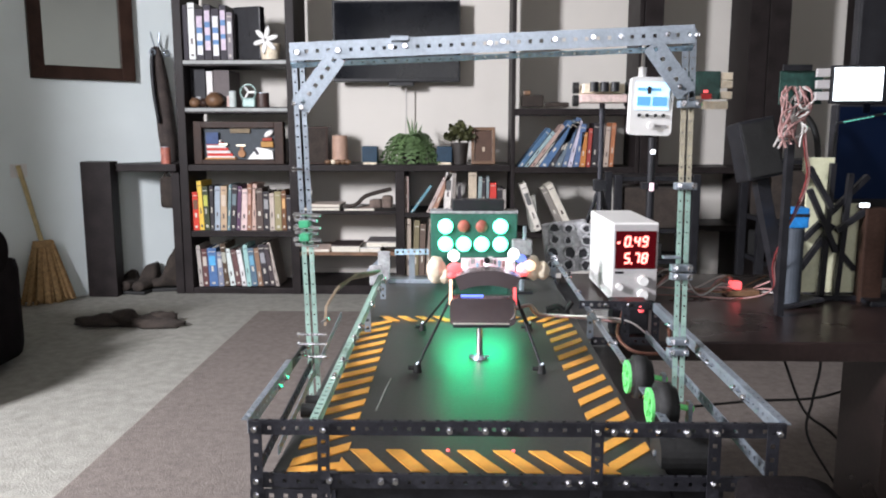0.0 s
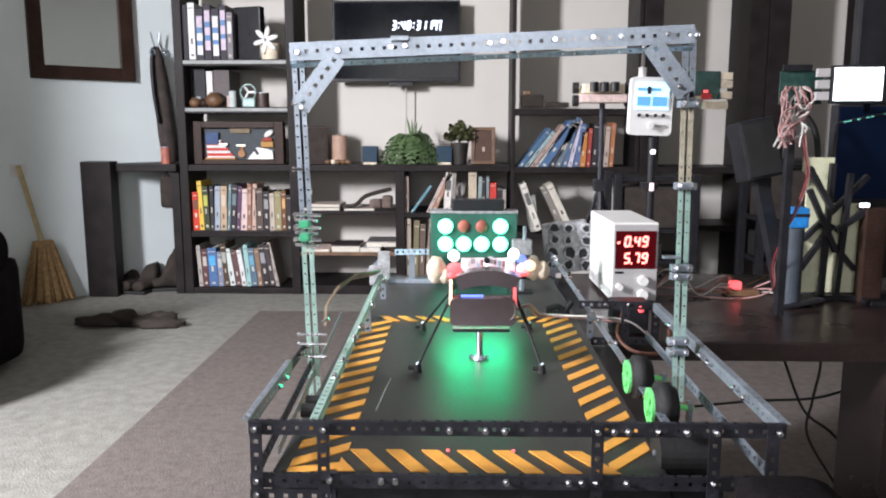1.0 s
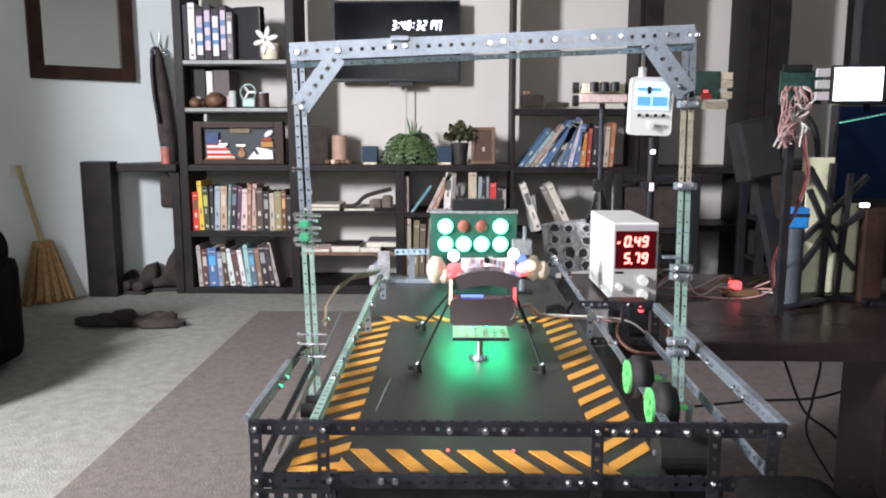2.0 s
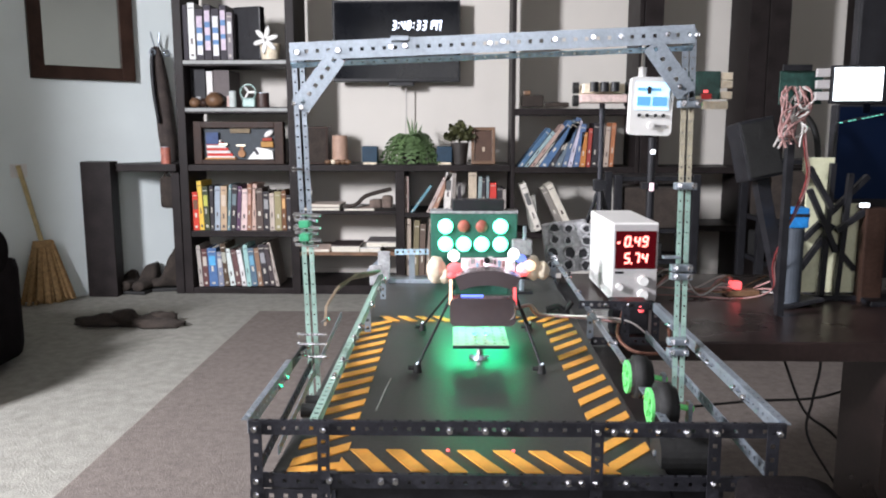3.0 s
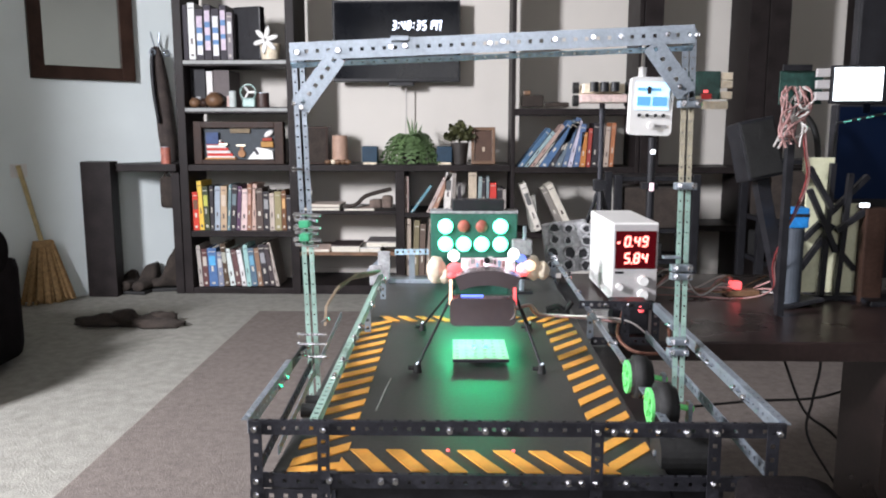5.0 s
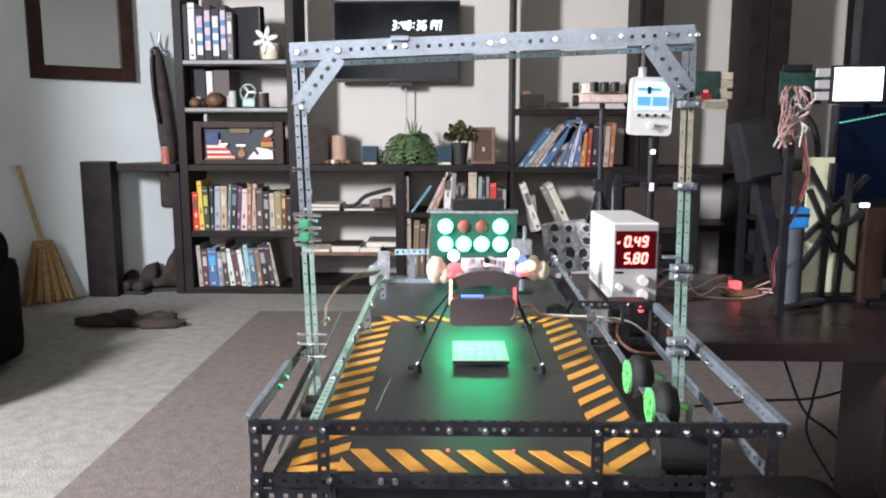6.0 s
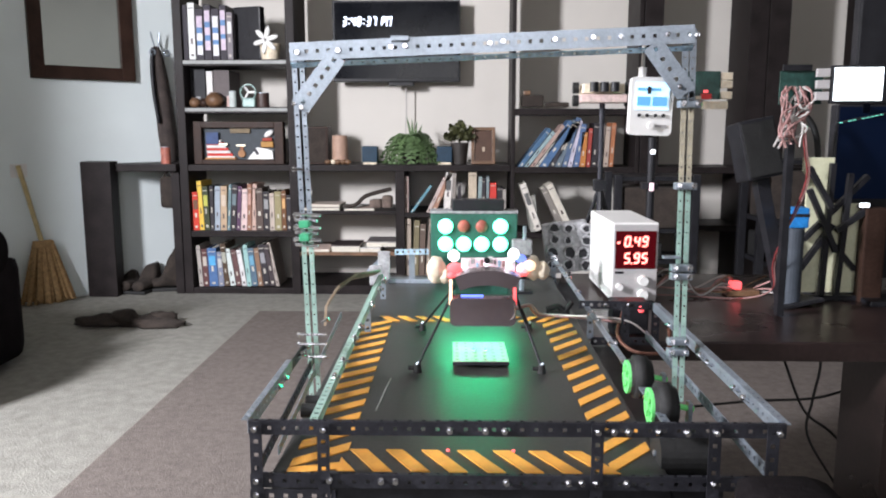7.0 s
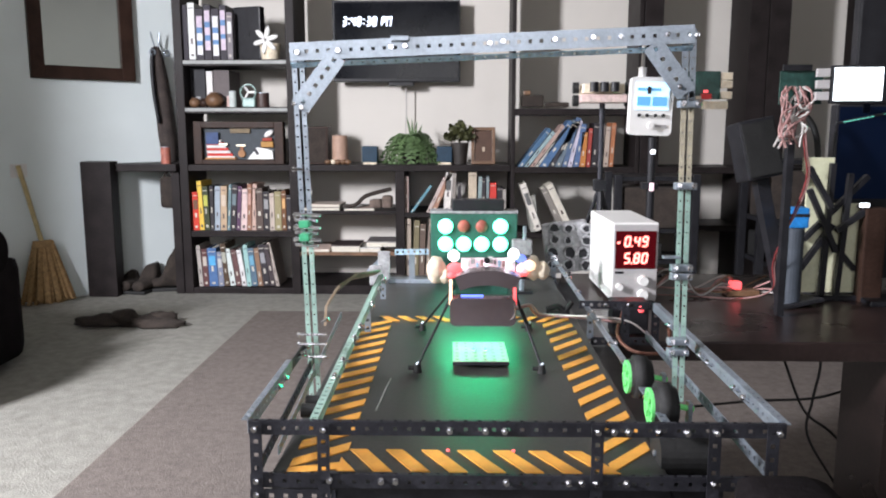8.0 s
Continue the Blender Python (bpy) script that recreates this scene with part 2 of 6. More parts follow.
def digit_bar(bm, key, x, z, w, h, th, slant=0.14, y=0.0, deep=0.0012):
    """One slanting bar of a seven-bar character whose lower left corner is at x, z."""
    r = th / 2
    a, b = {"a": ((r, h - r), (w - r, h - r)), "b": ((w - r, h - r), (w - r, h / 2)), "c": ((w - r, h / 2), (w - r, r)), "d": ((r, r), (w - r, r)),
            "e": ((r, r), (r, h / 2)), "f": ((r, h / 2), (r, h - r)), "g": ((r, h / 2), (w - r, h / 2))}[key]
    p, q = [Vector((x + u + slant * v, y - deep / 2, z + v)) for u, v in (a, b)]
    d = (q - p).normalized() * th * 0.12
    return beam(bm, p + d, q - d, deep, th, Vector((0, 1, 0)).cross(q - p))


def character(parent, ch, x, z, w, h, th, material, name="digit"):
    """One fixed glowing character."""
    bm = bmesh.new()
    for key in BARS[ch]:
        digit_bar(bm, key, x, z, w, h, th)
    return part(name, bm, material, parent)


def live_digit(parent, x, z, w, h, th, material):
    """A digit whose seven bars slide in and out of the glass."""
    bars = {}
    for key in "abcdefg":
        bm = bmesh.new()
        digit_bar(bm, key, x, z, w, h, th)
        bars[key] = part("digit_bar", bm, material, parent)
    return bars


# ---- room ----
def structure(name, bm, material, label=""):
    return tagged(part(name, bm, material, None, label), kind="structure")


def room():
    structure("floor", boxes((-2.95, 3.05, -2.63, 4.95, -0.1, 0.0)), CARPET, "worn beige carpet on the floor")
    structure("ceiling", boxes((-2.95, 3.05, -2.63, 4.95, 2.5, 2.6)), CEIL, "unseen ceiling, darkened to cut bounced light")
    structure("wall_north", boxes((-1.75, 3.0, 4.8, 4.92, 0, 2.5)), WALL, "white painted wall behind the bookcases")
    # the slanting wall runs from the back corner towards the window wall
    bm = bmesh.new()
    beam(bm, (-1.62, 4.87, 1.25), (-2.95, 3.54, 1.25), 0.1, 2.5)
    structure("wall_north_west", bm, COOL_LIT_WALL, "slanting white wall with framed mirror, cool window light in its colour")
    # first box is an unseen pier added to shade the slanting wall's left end
    bm = boxes((-2.92, -2.4, 1.95, 2.15, 0, 2.5), (-2.92, -2.8, 2.15, 3.7, 0, 2.5), (-2.92, -2.8, 0.28, 1.95, 0, 2.5), (-2.92, -2.8, -2.6, -0.22, 0, 2.5), (-2.92, -2.8, -0.22, 0.28, 0, 1.58), (-2.92, -2.8, -0.22, 0.28, 2.33, 2.5))
    structure("wall_west", bm, WALL, "white wall with a window opening and an added pier that shades")
    structure("wall_east", boxes((2.9, 3.02, -2.6, 4.8, 0, 2.5)), EAST_WALL, "unseen side wall, grey to set the mirror's brightness")
    bm = boxes((-2.8, -1.5, -2.6, -2.48, 0, 2.5), (0.9, 2.9, -2.6, -2.48, 0, 2.5), (-1.5, 0.9, -2.6, -2.48, 0, 1.0), (-1.5, 0.9, -2.6, -2.48, 2.3, 2.5))
    structure("wall_south", bm, BOUNCE_CUT_WALL, "unseen wall darkened to cut bounced light, with an opening for the fill")
    structure("baseboard", boxes((-1.6, 2.9, 4.785, 4.8, 0, 0.08)), WALL, "white painted baseboard along the wall")


room()


def rug():
    bm = bmesh.new()
    box(bm, -1.035, 1.75, 1.2, 3.91, 0.0, 0.012, bev=0.004)
    ob = part("rug", bm, RUG)
    tagged(ob, "taupe brown flat-woven rug lying on beige carpet", "rug")


rug()


# ---- shelving along the back wall ----
YF, YB = 4.37, 4.69


def bookcase(name, label, x0, x1, height, shelves, post=0.045, edges=()):
    t = thing(name, label, "bookcase", pose((x0 + x1) / 2, YF, 0), "bookcases along the wall")
    w = (x1 - x0) / 2
    for s in (-1, 1):
        a, b = sorted((s * w, s * (w - post)))
        part("side_panel", boxes((a, b, 0, YB - YF, 0, height), bev=0.003), SHELF, t)
    for z in shelves:
        sh = part("shelf", boxes((-w + post, w - post, 0.004, YB - YF, z - 0.034, z), bev=0.002), SHELF, t)
        if z in edges:
            part("edge_strip", boxes((-w + post, w - post, -0.002, 0.004, z - 0.024, z - 0.006)), SHELF_EDGE, sh, "pale front edge")
    return t


bookcase("bookcase", "tall black-brown open bookcase filled with books and ornaments", -1.575, -0.915, 2.1, (0.035, 0.36, 0.73, 1.045, 1.3, 1.75), 0.048, (1.045, 1.3))
bookcase("bookcase", "black-brown open bookcase beside the television", 0.262, 0.96, 2.1, (0.04, 0.36, 0.72, 1.035), 0.022)
bookcase("bookcase", "dark open shelving in shade behind the desk", 0.964, 1.62, 2.1, (0.04, 0.4, 0.72), 0.1)
bookcase("bookcase", "dark open shelving in shade at the room's side", 1.624, 2.28, 2.1, (0.04, 0.4, 0.72), 0.11)


def media_shelf():
    t = thing("media_shelf", "low black-brown shelf unit under the television", "shelf unit", pose(-0.33, YF, 0))
    part("top_board", boxes((-0.583, 0.588, 0, 0.41, 0.695, 0.73), bev=0.002), SHELF, t)
    part("divider", boxes((-0.045, 0.004, 0.004, 0.41, 0, 0.694)), SHELF, t)
    part("shelf", boxes((-0.583, -0.046, 0.006, 0.41, 0.455, 0.475)), SHELF, t)
    part("shelf", boxes((-0.583, -0.046, 0.006, 0.41, 0.222, 0.242)), WOOD, t)
    part("shelf", boxes((0.005, 0.588, 0.006, 0.41, 0.44, 0.465)), SHELF, t)
    part("base_board", boxes((-0.583, 0.588, 0.006, 0.41, 0.0, 0.05)), SHELF, t)


media_shelf()


def console():
    t = thing("console_table", "low black console table beside the bookcase", "console table", pose(-1.85, 4.37, 0))
    part("top_board", boxes((-0.2, 0.27, -0.04, 0.3, 0.695, 0.735), bev=0.003), SHELF, t)
    bm = bmesh.new()
    box(bm, -0.235, -0.07, -0.1, 0.0, 0, 0.75, bev=0.004)
    part("leg_panel", bm, SHELF, t)
    part("leg", boxes((0.225, 0.27, 0, 0.3, 0, 0.694)), SHELF, t)


console()


BOOK_MATS = {}


def cover(c):
    if c not in BOOK_MATS:
        BOOK_MATS[c] = mat("book_cover", c, 0.6, 0, 0.16, 22, 0.06, 220, spec=0.3)
    return BOOK_MATS[c]


def book(x, y, z, w, h, d, c, lean=0.0, band=None, label="hardback book standing on a shelf", group="books on the shelves"):
    """An upright book; lean in degrees tips its top towards +x. x is its left foot."""
    t = thing("book", label, "book", pose(x, y, z + (w * math.sin(radians(-lean)) if lean < 0 else 0), 0, lean, 0), group)
    k = min(0.004, w * 0.2)
    bm = bmesh.new()
    box(bm, 0, k, 0, d, 0, h)
    box(bm, w - k, w, 0, d, 0, h)
    box(bm, k, w - k, 0, k, 0, h)
    part("cover", bm, cover(c), t)
    part("pages", boxes((k, w - k, k, d - 0.004, 0.004, h - 0.006)), PAPER, t)
    if band:
        part("title_band", boxes((0.15 * w, 0.85 * w, -0.0015, 0.0, h * 0.55, h * 0.8)), cover(band), t)
    rnd = random.Random(int(abs(x) * 10000) + int(z * 1000))
    ink = (0.6, 0.56, 0.48) if sum(c) < 0.9 else (0.09, 0.07, 0.07)
    z0 = rnd.uniform(0.25, 0.4) * h
    part("title_bar", boxes((0.36 * w, rnd.uniform(0.55, 0.68) * w, -0.0012, 0.0, z0, z0 + rnd.uniform(0.08, 0.14) * h)), cover(ink), t)
    part("spine_line", boxes((0.1 * w, 0.9 * w, -0.001, 0.0, h * 0.9, h * 0.915)), cover(ink), t)
    part("spine_mark", boxes((0.3 * w, 0.7 * w, -0.001, 0.0, h * 0.06, h * rnd.uniform(0.09, 0.13))), cover(ink), t)
    return t


def row_of_books(x, z, rows, y=YF + 0.03):
    """rows: width, height, colour, lean, band colour."""
    for w, h, c, lean, band in rows:
        book(x, y, z, w, h, random.uniform(0.16, 0.2), c, lean, band)
        x += w / math.cos(radians(lean)) + 0.003


DK, BRN, TEAL = (0.035, 0.03, 0.035), (0.16, 0.08, 0.05), (0.04, 0.09, 0.1)
row_of_books(-1.522, 0.36, [
    (0.035, 0.215, (0.6, 0.05, 0.03), 0, BRN), (0.025, 0.275, (0.75, 0.5, 0.08), -2, None), (0.03, 0.245, (0.05, 0.06, 0.03), -2, (0.5, 0.5, 0.1)),
    (0.02, 0.25, DK, 0, None), (0.03, 0.25, (0.35, 0.4, 0.46), 2, None), (0.034, 0.25, (0.5, 0.36, 0.24), 2, (0.6, 0.5, 0.4)), (0.016, 0.26, (0.16, 0.24, 0.26), 4, None),
    (0.03, 0.26, DK, 4, (0.15, 0.2, 0.22)), (0.022, 0.25, (0.1, 0.05, 0.1), 4, None), (0.033, 0.235, (0.68, 0.52, 0.5), 4, None), (0.024, 0.262, (0.3, 0.15, 0.1), 2, (0.5, 0.3, 0.25)),
    (0.022, 0.262, (0.55, 0.38, 0.32), 3, None), (0.04, 0.24, (0.1, 0.07, 0.06), 0, None), (0.033, 0.22, DK, 0, (0.3, 0.3, 0.3)), (0.026, 0.21, (0.5, 0.42, 0.36), 0, None),
    (0.036, 0.22, (0.3, 0.26, 0.14), 0, None), (0.024, 0.225, (0.16, 0.07, 0.03), 0, (0.6, 0.35, 0.15)), (0.028, 0.2, DK, 0, None)])
row_of_books(-1.502, 0.035, [
    (0.022, 0.235, (0.42, 0.38, 0.35), -3, None), (0.03, 0.215, (0.12, 0.05, 0.05), -2, (0.5, 0.45, 0.4)), (0.05, 0.22, (0.08, 0.16, 0.34), -2, (0.1, 0.4, 0.7)), (0.03, 0.2, (0.22, 0.24, 0.32), -2, (0.5, 0.5, 0.5)),
    (0.032, 0.245, (0.08, 0.05, 0.03), -5, (0.4, 0.4, 0.34)), (0.03, 0.215, (0.62, 0.68, 0.66), -8, None), (0.03, 0.21, (0.12, 0.06, 0.06), -8, None), (0.026, 0.21, (0.68, 0.66, 0.66), -8, None),
    (0.024, 0.24, (0.32, 0.52, 0.5), -5, None), (0.034, 0.22, (0.1, 0.16, 0.22), -6, (0.15, 0.35, 0.5)), (0.026, 0.22, (0.25, 0.15, 0.1), -6, None),
    (0.036, 0.24, DK, -7, (0.3, 0.3, 0.32)), (0.03, 0.24, (0.06, 0.045, 0.05), -8, None), (0.018, 0.255, (0.42, 0.36, 0.32), -11, None)])


def tv():
    t = thing("television", "black flat television hung on the wall showing the time", "television", pose(-0.385, 4.65, 1.4213) @ Matrix.Scale(1.022, 4))
    part("case", boxes((-0.3575, 0.3575, 0.0, 0.05, -0.223, 0.223), bev=0.006), BLACKP, t)
    part("screen", boxes((-0.346, 0.346, -0.004, 0.0, -0.204, 0.211)), SCREEN_OFF, t, "dark glossy screen")
    part("sensor_box", boxes((-0.043, 0.096, -0.02, 0.03, -0.245, -0.224), bev=0.003), BLACKP, t)
    part("wall_arm", boxes((-0.06, 0.06, 0.051, 0.145, -0.06, 0.06), bev=0.004), BLACKP, t)
    bm = bmesh.new()
    tube(bm, [(0.048, 0.05, -0.24), (0.05, 0.055, -0.385), (0.045, 0.055, -0.53), (0.066, 0.05, -0.672)], 0.004)
    part("cable", bm, WIREWHITE, t)
    c = thing("clock_display", "glowing white time digits shown on the television", "clock display", pose(-0.4144, 4.6455, 1.4811))
    w, h, th = 0.028, 0.056, 0.0105
    for ch, x in (("3", 0.0), ("4", 0.05), ("8", 0.084), ("3", 0.138), ("P", 0.224)):
        character(c, ch, x, 0.0, w, h, th, G_CLOCK)
    for x in (0.036, 0.122):
        for z in (0.012, 0.036):
            part("colon_dot", boxes((x + 0.14 * z, x + 0.009 + 0.14 * z, -0.0012, 0.0, z, z + 0.009)), G_CLOCK, c)
    for x0, x1 in ((0.258, 0.258), (0.28, 0.28)):
        bm = bmesh.new()
        beam(bm, (x0, -0.0006, 0.0), (x1 + 0.008, -0.0006, h), 0.0012, 0.009, (1, 0, 0))
        part("digit", bm, G_CLOCK, c)
    part("digit", boxes((0.266, 0.288, -0.0012, 0.0, h - 0.014, h - 0.002)), G_CLOCK, c)
    return c, live_digit(c, 0.172, 0.0, w, h, th, G_CLOCK)


CLOCK, CLOCK_SECOND = tv()


# ---- the board with hazard stripes ----
BZ = 0.62
BX0, BX1 = -0.166, 0.186


def test_board():
    t = thing("test_board", "black rubber-faced board edged with orange hazard stripes", "board", pose(0.01, 0.69, BZ))
    part("panel", boxes((BX0 - 0.012 - 0.01, BX1 + 0.006 - 0.01, 0.0, 1.0, -0.016, 0.0), bev=0.002), BOARD, t)
    # slanting tape bars along both sides and across both ends
    def slant(x0, x1, y0, rise, w):
        bm = bmesh.new()
        lo = [bm.verts.new((x, y, 0.0)) for x, y in ((x0, y0), (x1, y0 + rise), (x1, y0 + rise + w), (x0, y0 + w))]
        hi = [bm.verts.new(v.co + Vector((0, 0, 0.0012))) for v in lo]
        bm.faces.new(lo[::-1])
        bm.faces.new(hi)
        for k in range(4):
            bm.faces.new((lo[k], lo[(k + 1) % 4], hi[(k + 1) % 4], hi[k]))
        return bm
    for i in range(14):
        y = i * 0.0434 - 0.0164
        if y > -0.01:
            part("stripe", slant(-0.174, -0.1228 - 0.0003 * i, y - 0.012, 0.042, 0.02), ORANGE, t)
        if i < 13:
            part("stripe", slant(0.1303 - 0.0008 * i, 0.1775 - 0.0008 * i, 0.0106 + 0.0449 * i, 0.054, 0.02), ORANGE, t)
    part("stripe", slant(-0.174, -0.1228, 0.0, 0.014, 0.015), ORANGE, t)
    for x in [-0.1185 + k * 0.0355 for k in range(7)]:
        bm = bmesh.new()
        lo = [bm.verts.new(p) for p in ((x + 0.026, 0.008, 0.0005), (x + 0.043, 0.008, 0.0005), (x + 0.014, 0.058, 0.0005), (x - 0.003, 0.058, 0.0005))]
        hi = [bm.verts.new(v.co + Vector((0, 0, 0.0012))) for v in lo]
        bm.faces.new(lo[::-1]); bm.faces.new(hi)
        for k in range(4):
            bm.faces.new((lo[k], lo[(k + 1) % 4], hi[(k + 1) % 4], hi[k]))
        part("stripe", bm, ORANGE, t)
    # the corner piece is cut short by the side tape
    bm = bmesh.new()
    lo = [bm.verts.new(p) for p in ((-0.1275, 0.008, 0.0005), (-0.1105, 0.008, 0.0005), (-0.1275, 0.038, 0.0005))]
    hi = [bm.verts.new(v.co + Vector((0, 0, 0.0012))) for v in lo]
    bm.faces.new(lo[::-1]); bm.faces.new(hi)
    for k in range(3):
        bm.faces.new((lo[k], lo[(k + 1) % 3], hi[(k + 1) % 3], hi[k]))
    part("stripe", bm, ORANGE, t)
    for k in range(9):
        x = -0.128 + k * 0.03
        s = -1 if x < 0 else 1
        bm = bmesh.new()
        lo = [bm.verts.new(p) for p in ((x, 0.585, 0.0009), (x + 0.014, 0.585, 0.0009), (x + 0.014 + s * 0.022, 0.618, 0.0009), (x + s * 0.022, 0.618, 0.0009))]
        hi = [bm.verts.new(v.co + Vector((0, 0, 0.0012))) for v in lo]
        bm.faces.new(lo[::-1]); bm.faces.new(hi)
        for j in range(4):
            bm.faces.new((lo[j], lo[(j + 1) % 4], hi[(j + 1) % 4], hi[j]))
        part("stripe", bm, ORANGE, t)
    for x in (-0.024, 0.041):
        bm = bmesh.new()
        cyl(bm, (x, 0.056, 0.0013), (x, 0.056, 0.003), 0.0017, 12)
        part("indicator", bm, G_REDL, t, "tiny red indicator light")
    bm = bmesh.new()
    tube(bm, [(-0.108, 0.17, 0.0004), (-0.106, 0.21, 0.0006), (-0.104, 0.25, 0.0005), (-0.1015, 0.285, 0.0004)], 0.0009, 5)
    part("scratch", bm, SCRATCH, t, "pale chalky scratch")


test_board()


# ---- the metal frame round the board ----
def metal_frame():
    t = thing("metal_frame", "open frame of perforated steel strips bolted together over the board", "frame", pose(0.046, 0.677, BZ))
    ox, oy, oz = 0.046, 0.677, BZ
    L = lambda x, y, z: (x - ox, y - oy, z - oz)
    # front face
    strip("front_top_bar", L(-0.193, 0.677, 0.671), L(0.288, 0.677, 0.672), DARKBAR, t, flange=0.004, hole=0.0036)
    strip("front_bottom_bar", L(-0.193, 0.677, 0.6205), L(0.288, 0.677, 0.6215), DARKBAR, t, flange=0.004, hole=0.0036)
    strip("front_foot_bar", L(-0.193, 0.675, 0.607), L(-0.115, 0.675, 0.607), DARKBAR, t)
    for x in (-0.186, -0.125, 0.121, 0.225, 0.276):
        strip("front_upright", L(x, 0.6745, 0.602), L(x, 0.6745, 0.678), DARKBAR, t, upv=(1, 0, 0), width=0.011, hole=0.0042)
    for x, z in ((-0.187, 0.6755), (-0.125, 0.6755), (0.021, 0.6755), (-0.011, 0.6755), (0.038, 0.6755), (0.121, 0.6755), (0.135, 0.6755), (0.148, 0.6755), (0.175, 0.6755),
                 (0.2, 0.6755), (0.226, 0.6755), (0.281, 0.6755), (-0.187, 0.626), (-0.187, 0.613), (-0.12, 0.6275), (-0.06, 0.627), (-0.073, 0.627), (0.04, 0.627),
                 (0.096, 0.627), (0.108, 0.627), (0.121, 0.627), (0.148, 0.627), (0.226, 0.627), (0.281, 0.626), (0.282, 0.613)):
        screw(t, L(x, 0.6735, z - 0.0045), (0, -1, 0))
    # side rails, upper and lower
    strip("side_rail", L(-0.194, 0.68, 0.671), L(-0.194, 0.865, 0.671), STEEL, t, hole=0.003, flange=0.006, label="zinc side rail")
    strip("side_rail", L(-0.1945, 0.866, 0.671), L(-0.1945, 0.955, 0.671), DARKBAR, t, hole=0.003)
    strip("side_rail", L(-0.172, 0.7, 0.64), L(-0.1955, 1.24, 0.64), STEEL, t, width=0.009, hole=0.003, label="zinc middle rail")
    strip("side_rail", L(0.285, 0.68, 0.671), L(0.287, 1.17, 0.671), STEEL, t, hole=0.003, flange=-0.008, label="zinc side rail")
    strip("side_rail", L(0.275, 0.68, 0.632), L(0.275, 1.16, 0.632), STEEL, t)
    strip("side_rail", L(-0.187, 0.68, 0.628), L(-0.187, 1.0, 0.655), DARKBAR, t)
    # inner rails above the board's edges
    strip("inner_rail", L(-0.137, 0.7, 0.66), L(-0.15, 1.46, 0.66), STEEL_GREEN, t, width=0.009, flange=0.008)
    strip("inner_rail", L(0.196, 0.7, 0.66), L(0.196, 1.74, 0.66), STEEL, t, width=0.009, flange=0.008)
    for y in (0.84, 0.9, 1.0, 1.06, 1.2, 1.32, 1.4):
        screw(t, L(-0.141, y, 0.668), (0, 0, 1))
        screw(t, L(-0.146, y + 0.012, 0.662), (-1, 0, 0))
    for y in (0.78, 0.9, 0.98, 1.1, 1.15, 1.3, 1.42, 1.46, 1.55, 1.62, 1.66):
        screw(t, L(0.194, y, 0.668), (0, 0, 1))
        screw(t, L(0.19, y + 0.01, 0.664), (-1, 0, 0))
    for y in (0.76, 0.79, 0.88, 0.91, 1.05):
        screw(t, L(0.279, y, 0.674), (-1, 0, 0.6))
        screw(t, L(-0.189, y + 0.02, 0.674), (1, 0, 0.6))
    # short legs carrying the inner rails
    for y in (1.2, 1.44):
        strip("rail_post", L(-0.148, y, 0.622), L(-0.148, y, 0.66), STEEL, t, upv=(1, 0, 0), width=0.01)
    for y in (1.2, 1.7):
        strip("rail_post", L(0.198, y, 0.604), L(0.198, y, 0.66), STEEL, t, upv=(1, 0, 0), width=0.01)
    # rear cross frame
    strip("rear_bar", L(0.18, 1.2, 0.668), L(0.305, 1.2, 0.666), DARKBAR, t)
    strip("rear_bar", L(0.2, 1.2, 0.61), L(0.3, 1.2, 0.61), DARKBAR, t)
    strip("rear_upright", L(0.252, 1.199, 0.606), L(0.252, 1.199, 0.67), DARKBAR, t, upv=(1, 0, 0))
    strip("rear_upright", L(0.298, 1.199, 0.606), L(0.298, 1.199, 0.67), DARKBAR, t, upv=(1, 0, 0))
    for x in (0.22, 0.255, 0.3):
        screw(t, L(x, 1.197, 0.668), (0, -1, 0))
    # gantry: two double-strip posts, a cross beam and corner gussets
    for s, x0, x1, zt in ((-1, -0.1825, -0.1935, 1.035), (1, 0.2645, 0.259, 1.05)):
        for k in (-1, 1):
            dx = k * 0.0044
            lo, hi = (x0 + dx, 0.94, 0.605), (x1 + dx, 0.94, zt)
            mid = lambda f: tuple(a + (b - a) * f for a, b in zip(lo, hi))
            if s < 0:
                strip("post_strip", L(*lo), L(*mid(0.5)), STEEL_GREEN, t, upv=(1, 0, 0), width=0.0056, hole=0.0022)
                strip("post_strip", L(*mid(0.502)), L(*hi), STEEL, t, upv=(1, 0, 0), width=0.0058, hole=0.0022)
            else:
                strip("post_strip", L(*lo), L(*mid(0.6)), STEEL_GREEN, t, upv=(1, 0, 0), width=0.0058, hole=0.0022)
                strip("post_strip", L(*mid(0.602)), L(*mid(0.84)), BRASS, t, upv=(1, 0, 0), width=0.0058, hole=0.0022, label="brass-coloured strip")
                strip("post_strip", L(*mid(0.8)), L(*hi), STEEL, t, upv=(1, 0, 0), width=0.0075, hole=0.0022)
    strip("cross_beam", L(-0.2, 0.93, 1.0245), L(0.262, 0.93, 1.0435), STEEL, t, width=0.02, hole=0.0042, flange=0.012)
    m, length = along(L(-0.2, 0.932, 1.0125), L(0.262, 0.932, 1.031))
    bm = bmesh.new()
    perforated(bm, m @ pose(0, 0.004, -0.0025, 55), 36, 1, length / 36, 0.008, 0.003)
    bmesh.ops.remove_doubles(bm, verts=bm.verts, dist=0.0002)
    part("beam_flange", bm, PALEBLUE, t, "bluish folded flange")
    strip("gusset", L(-0.189, 0.9275, 0.963), L(-0.145, 0.9275, 1.02), STEEL, t, upv=(-1, 0, 1), width=0.023)
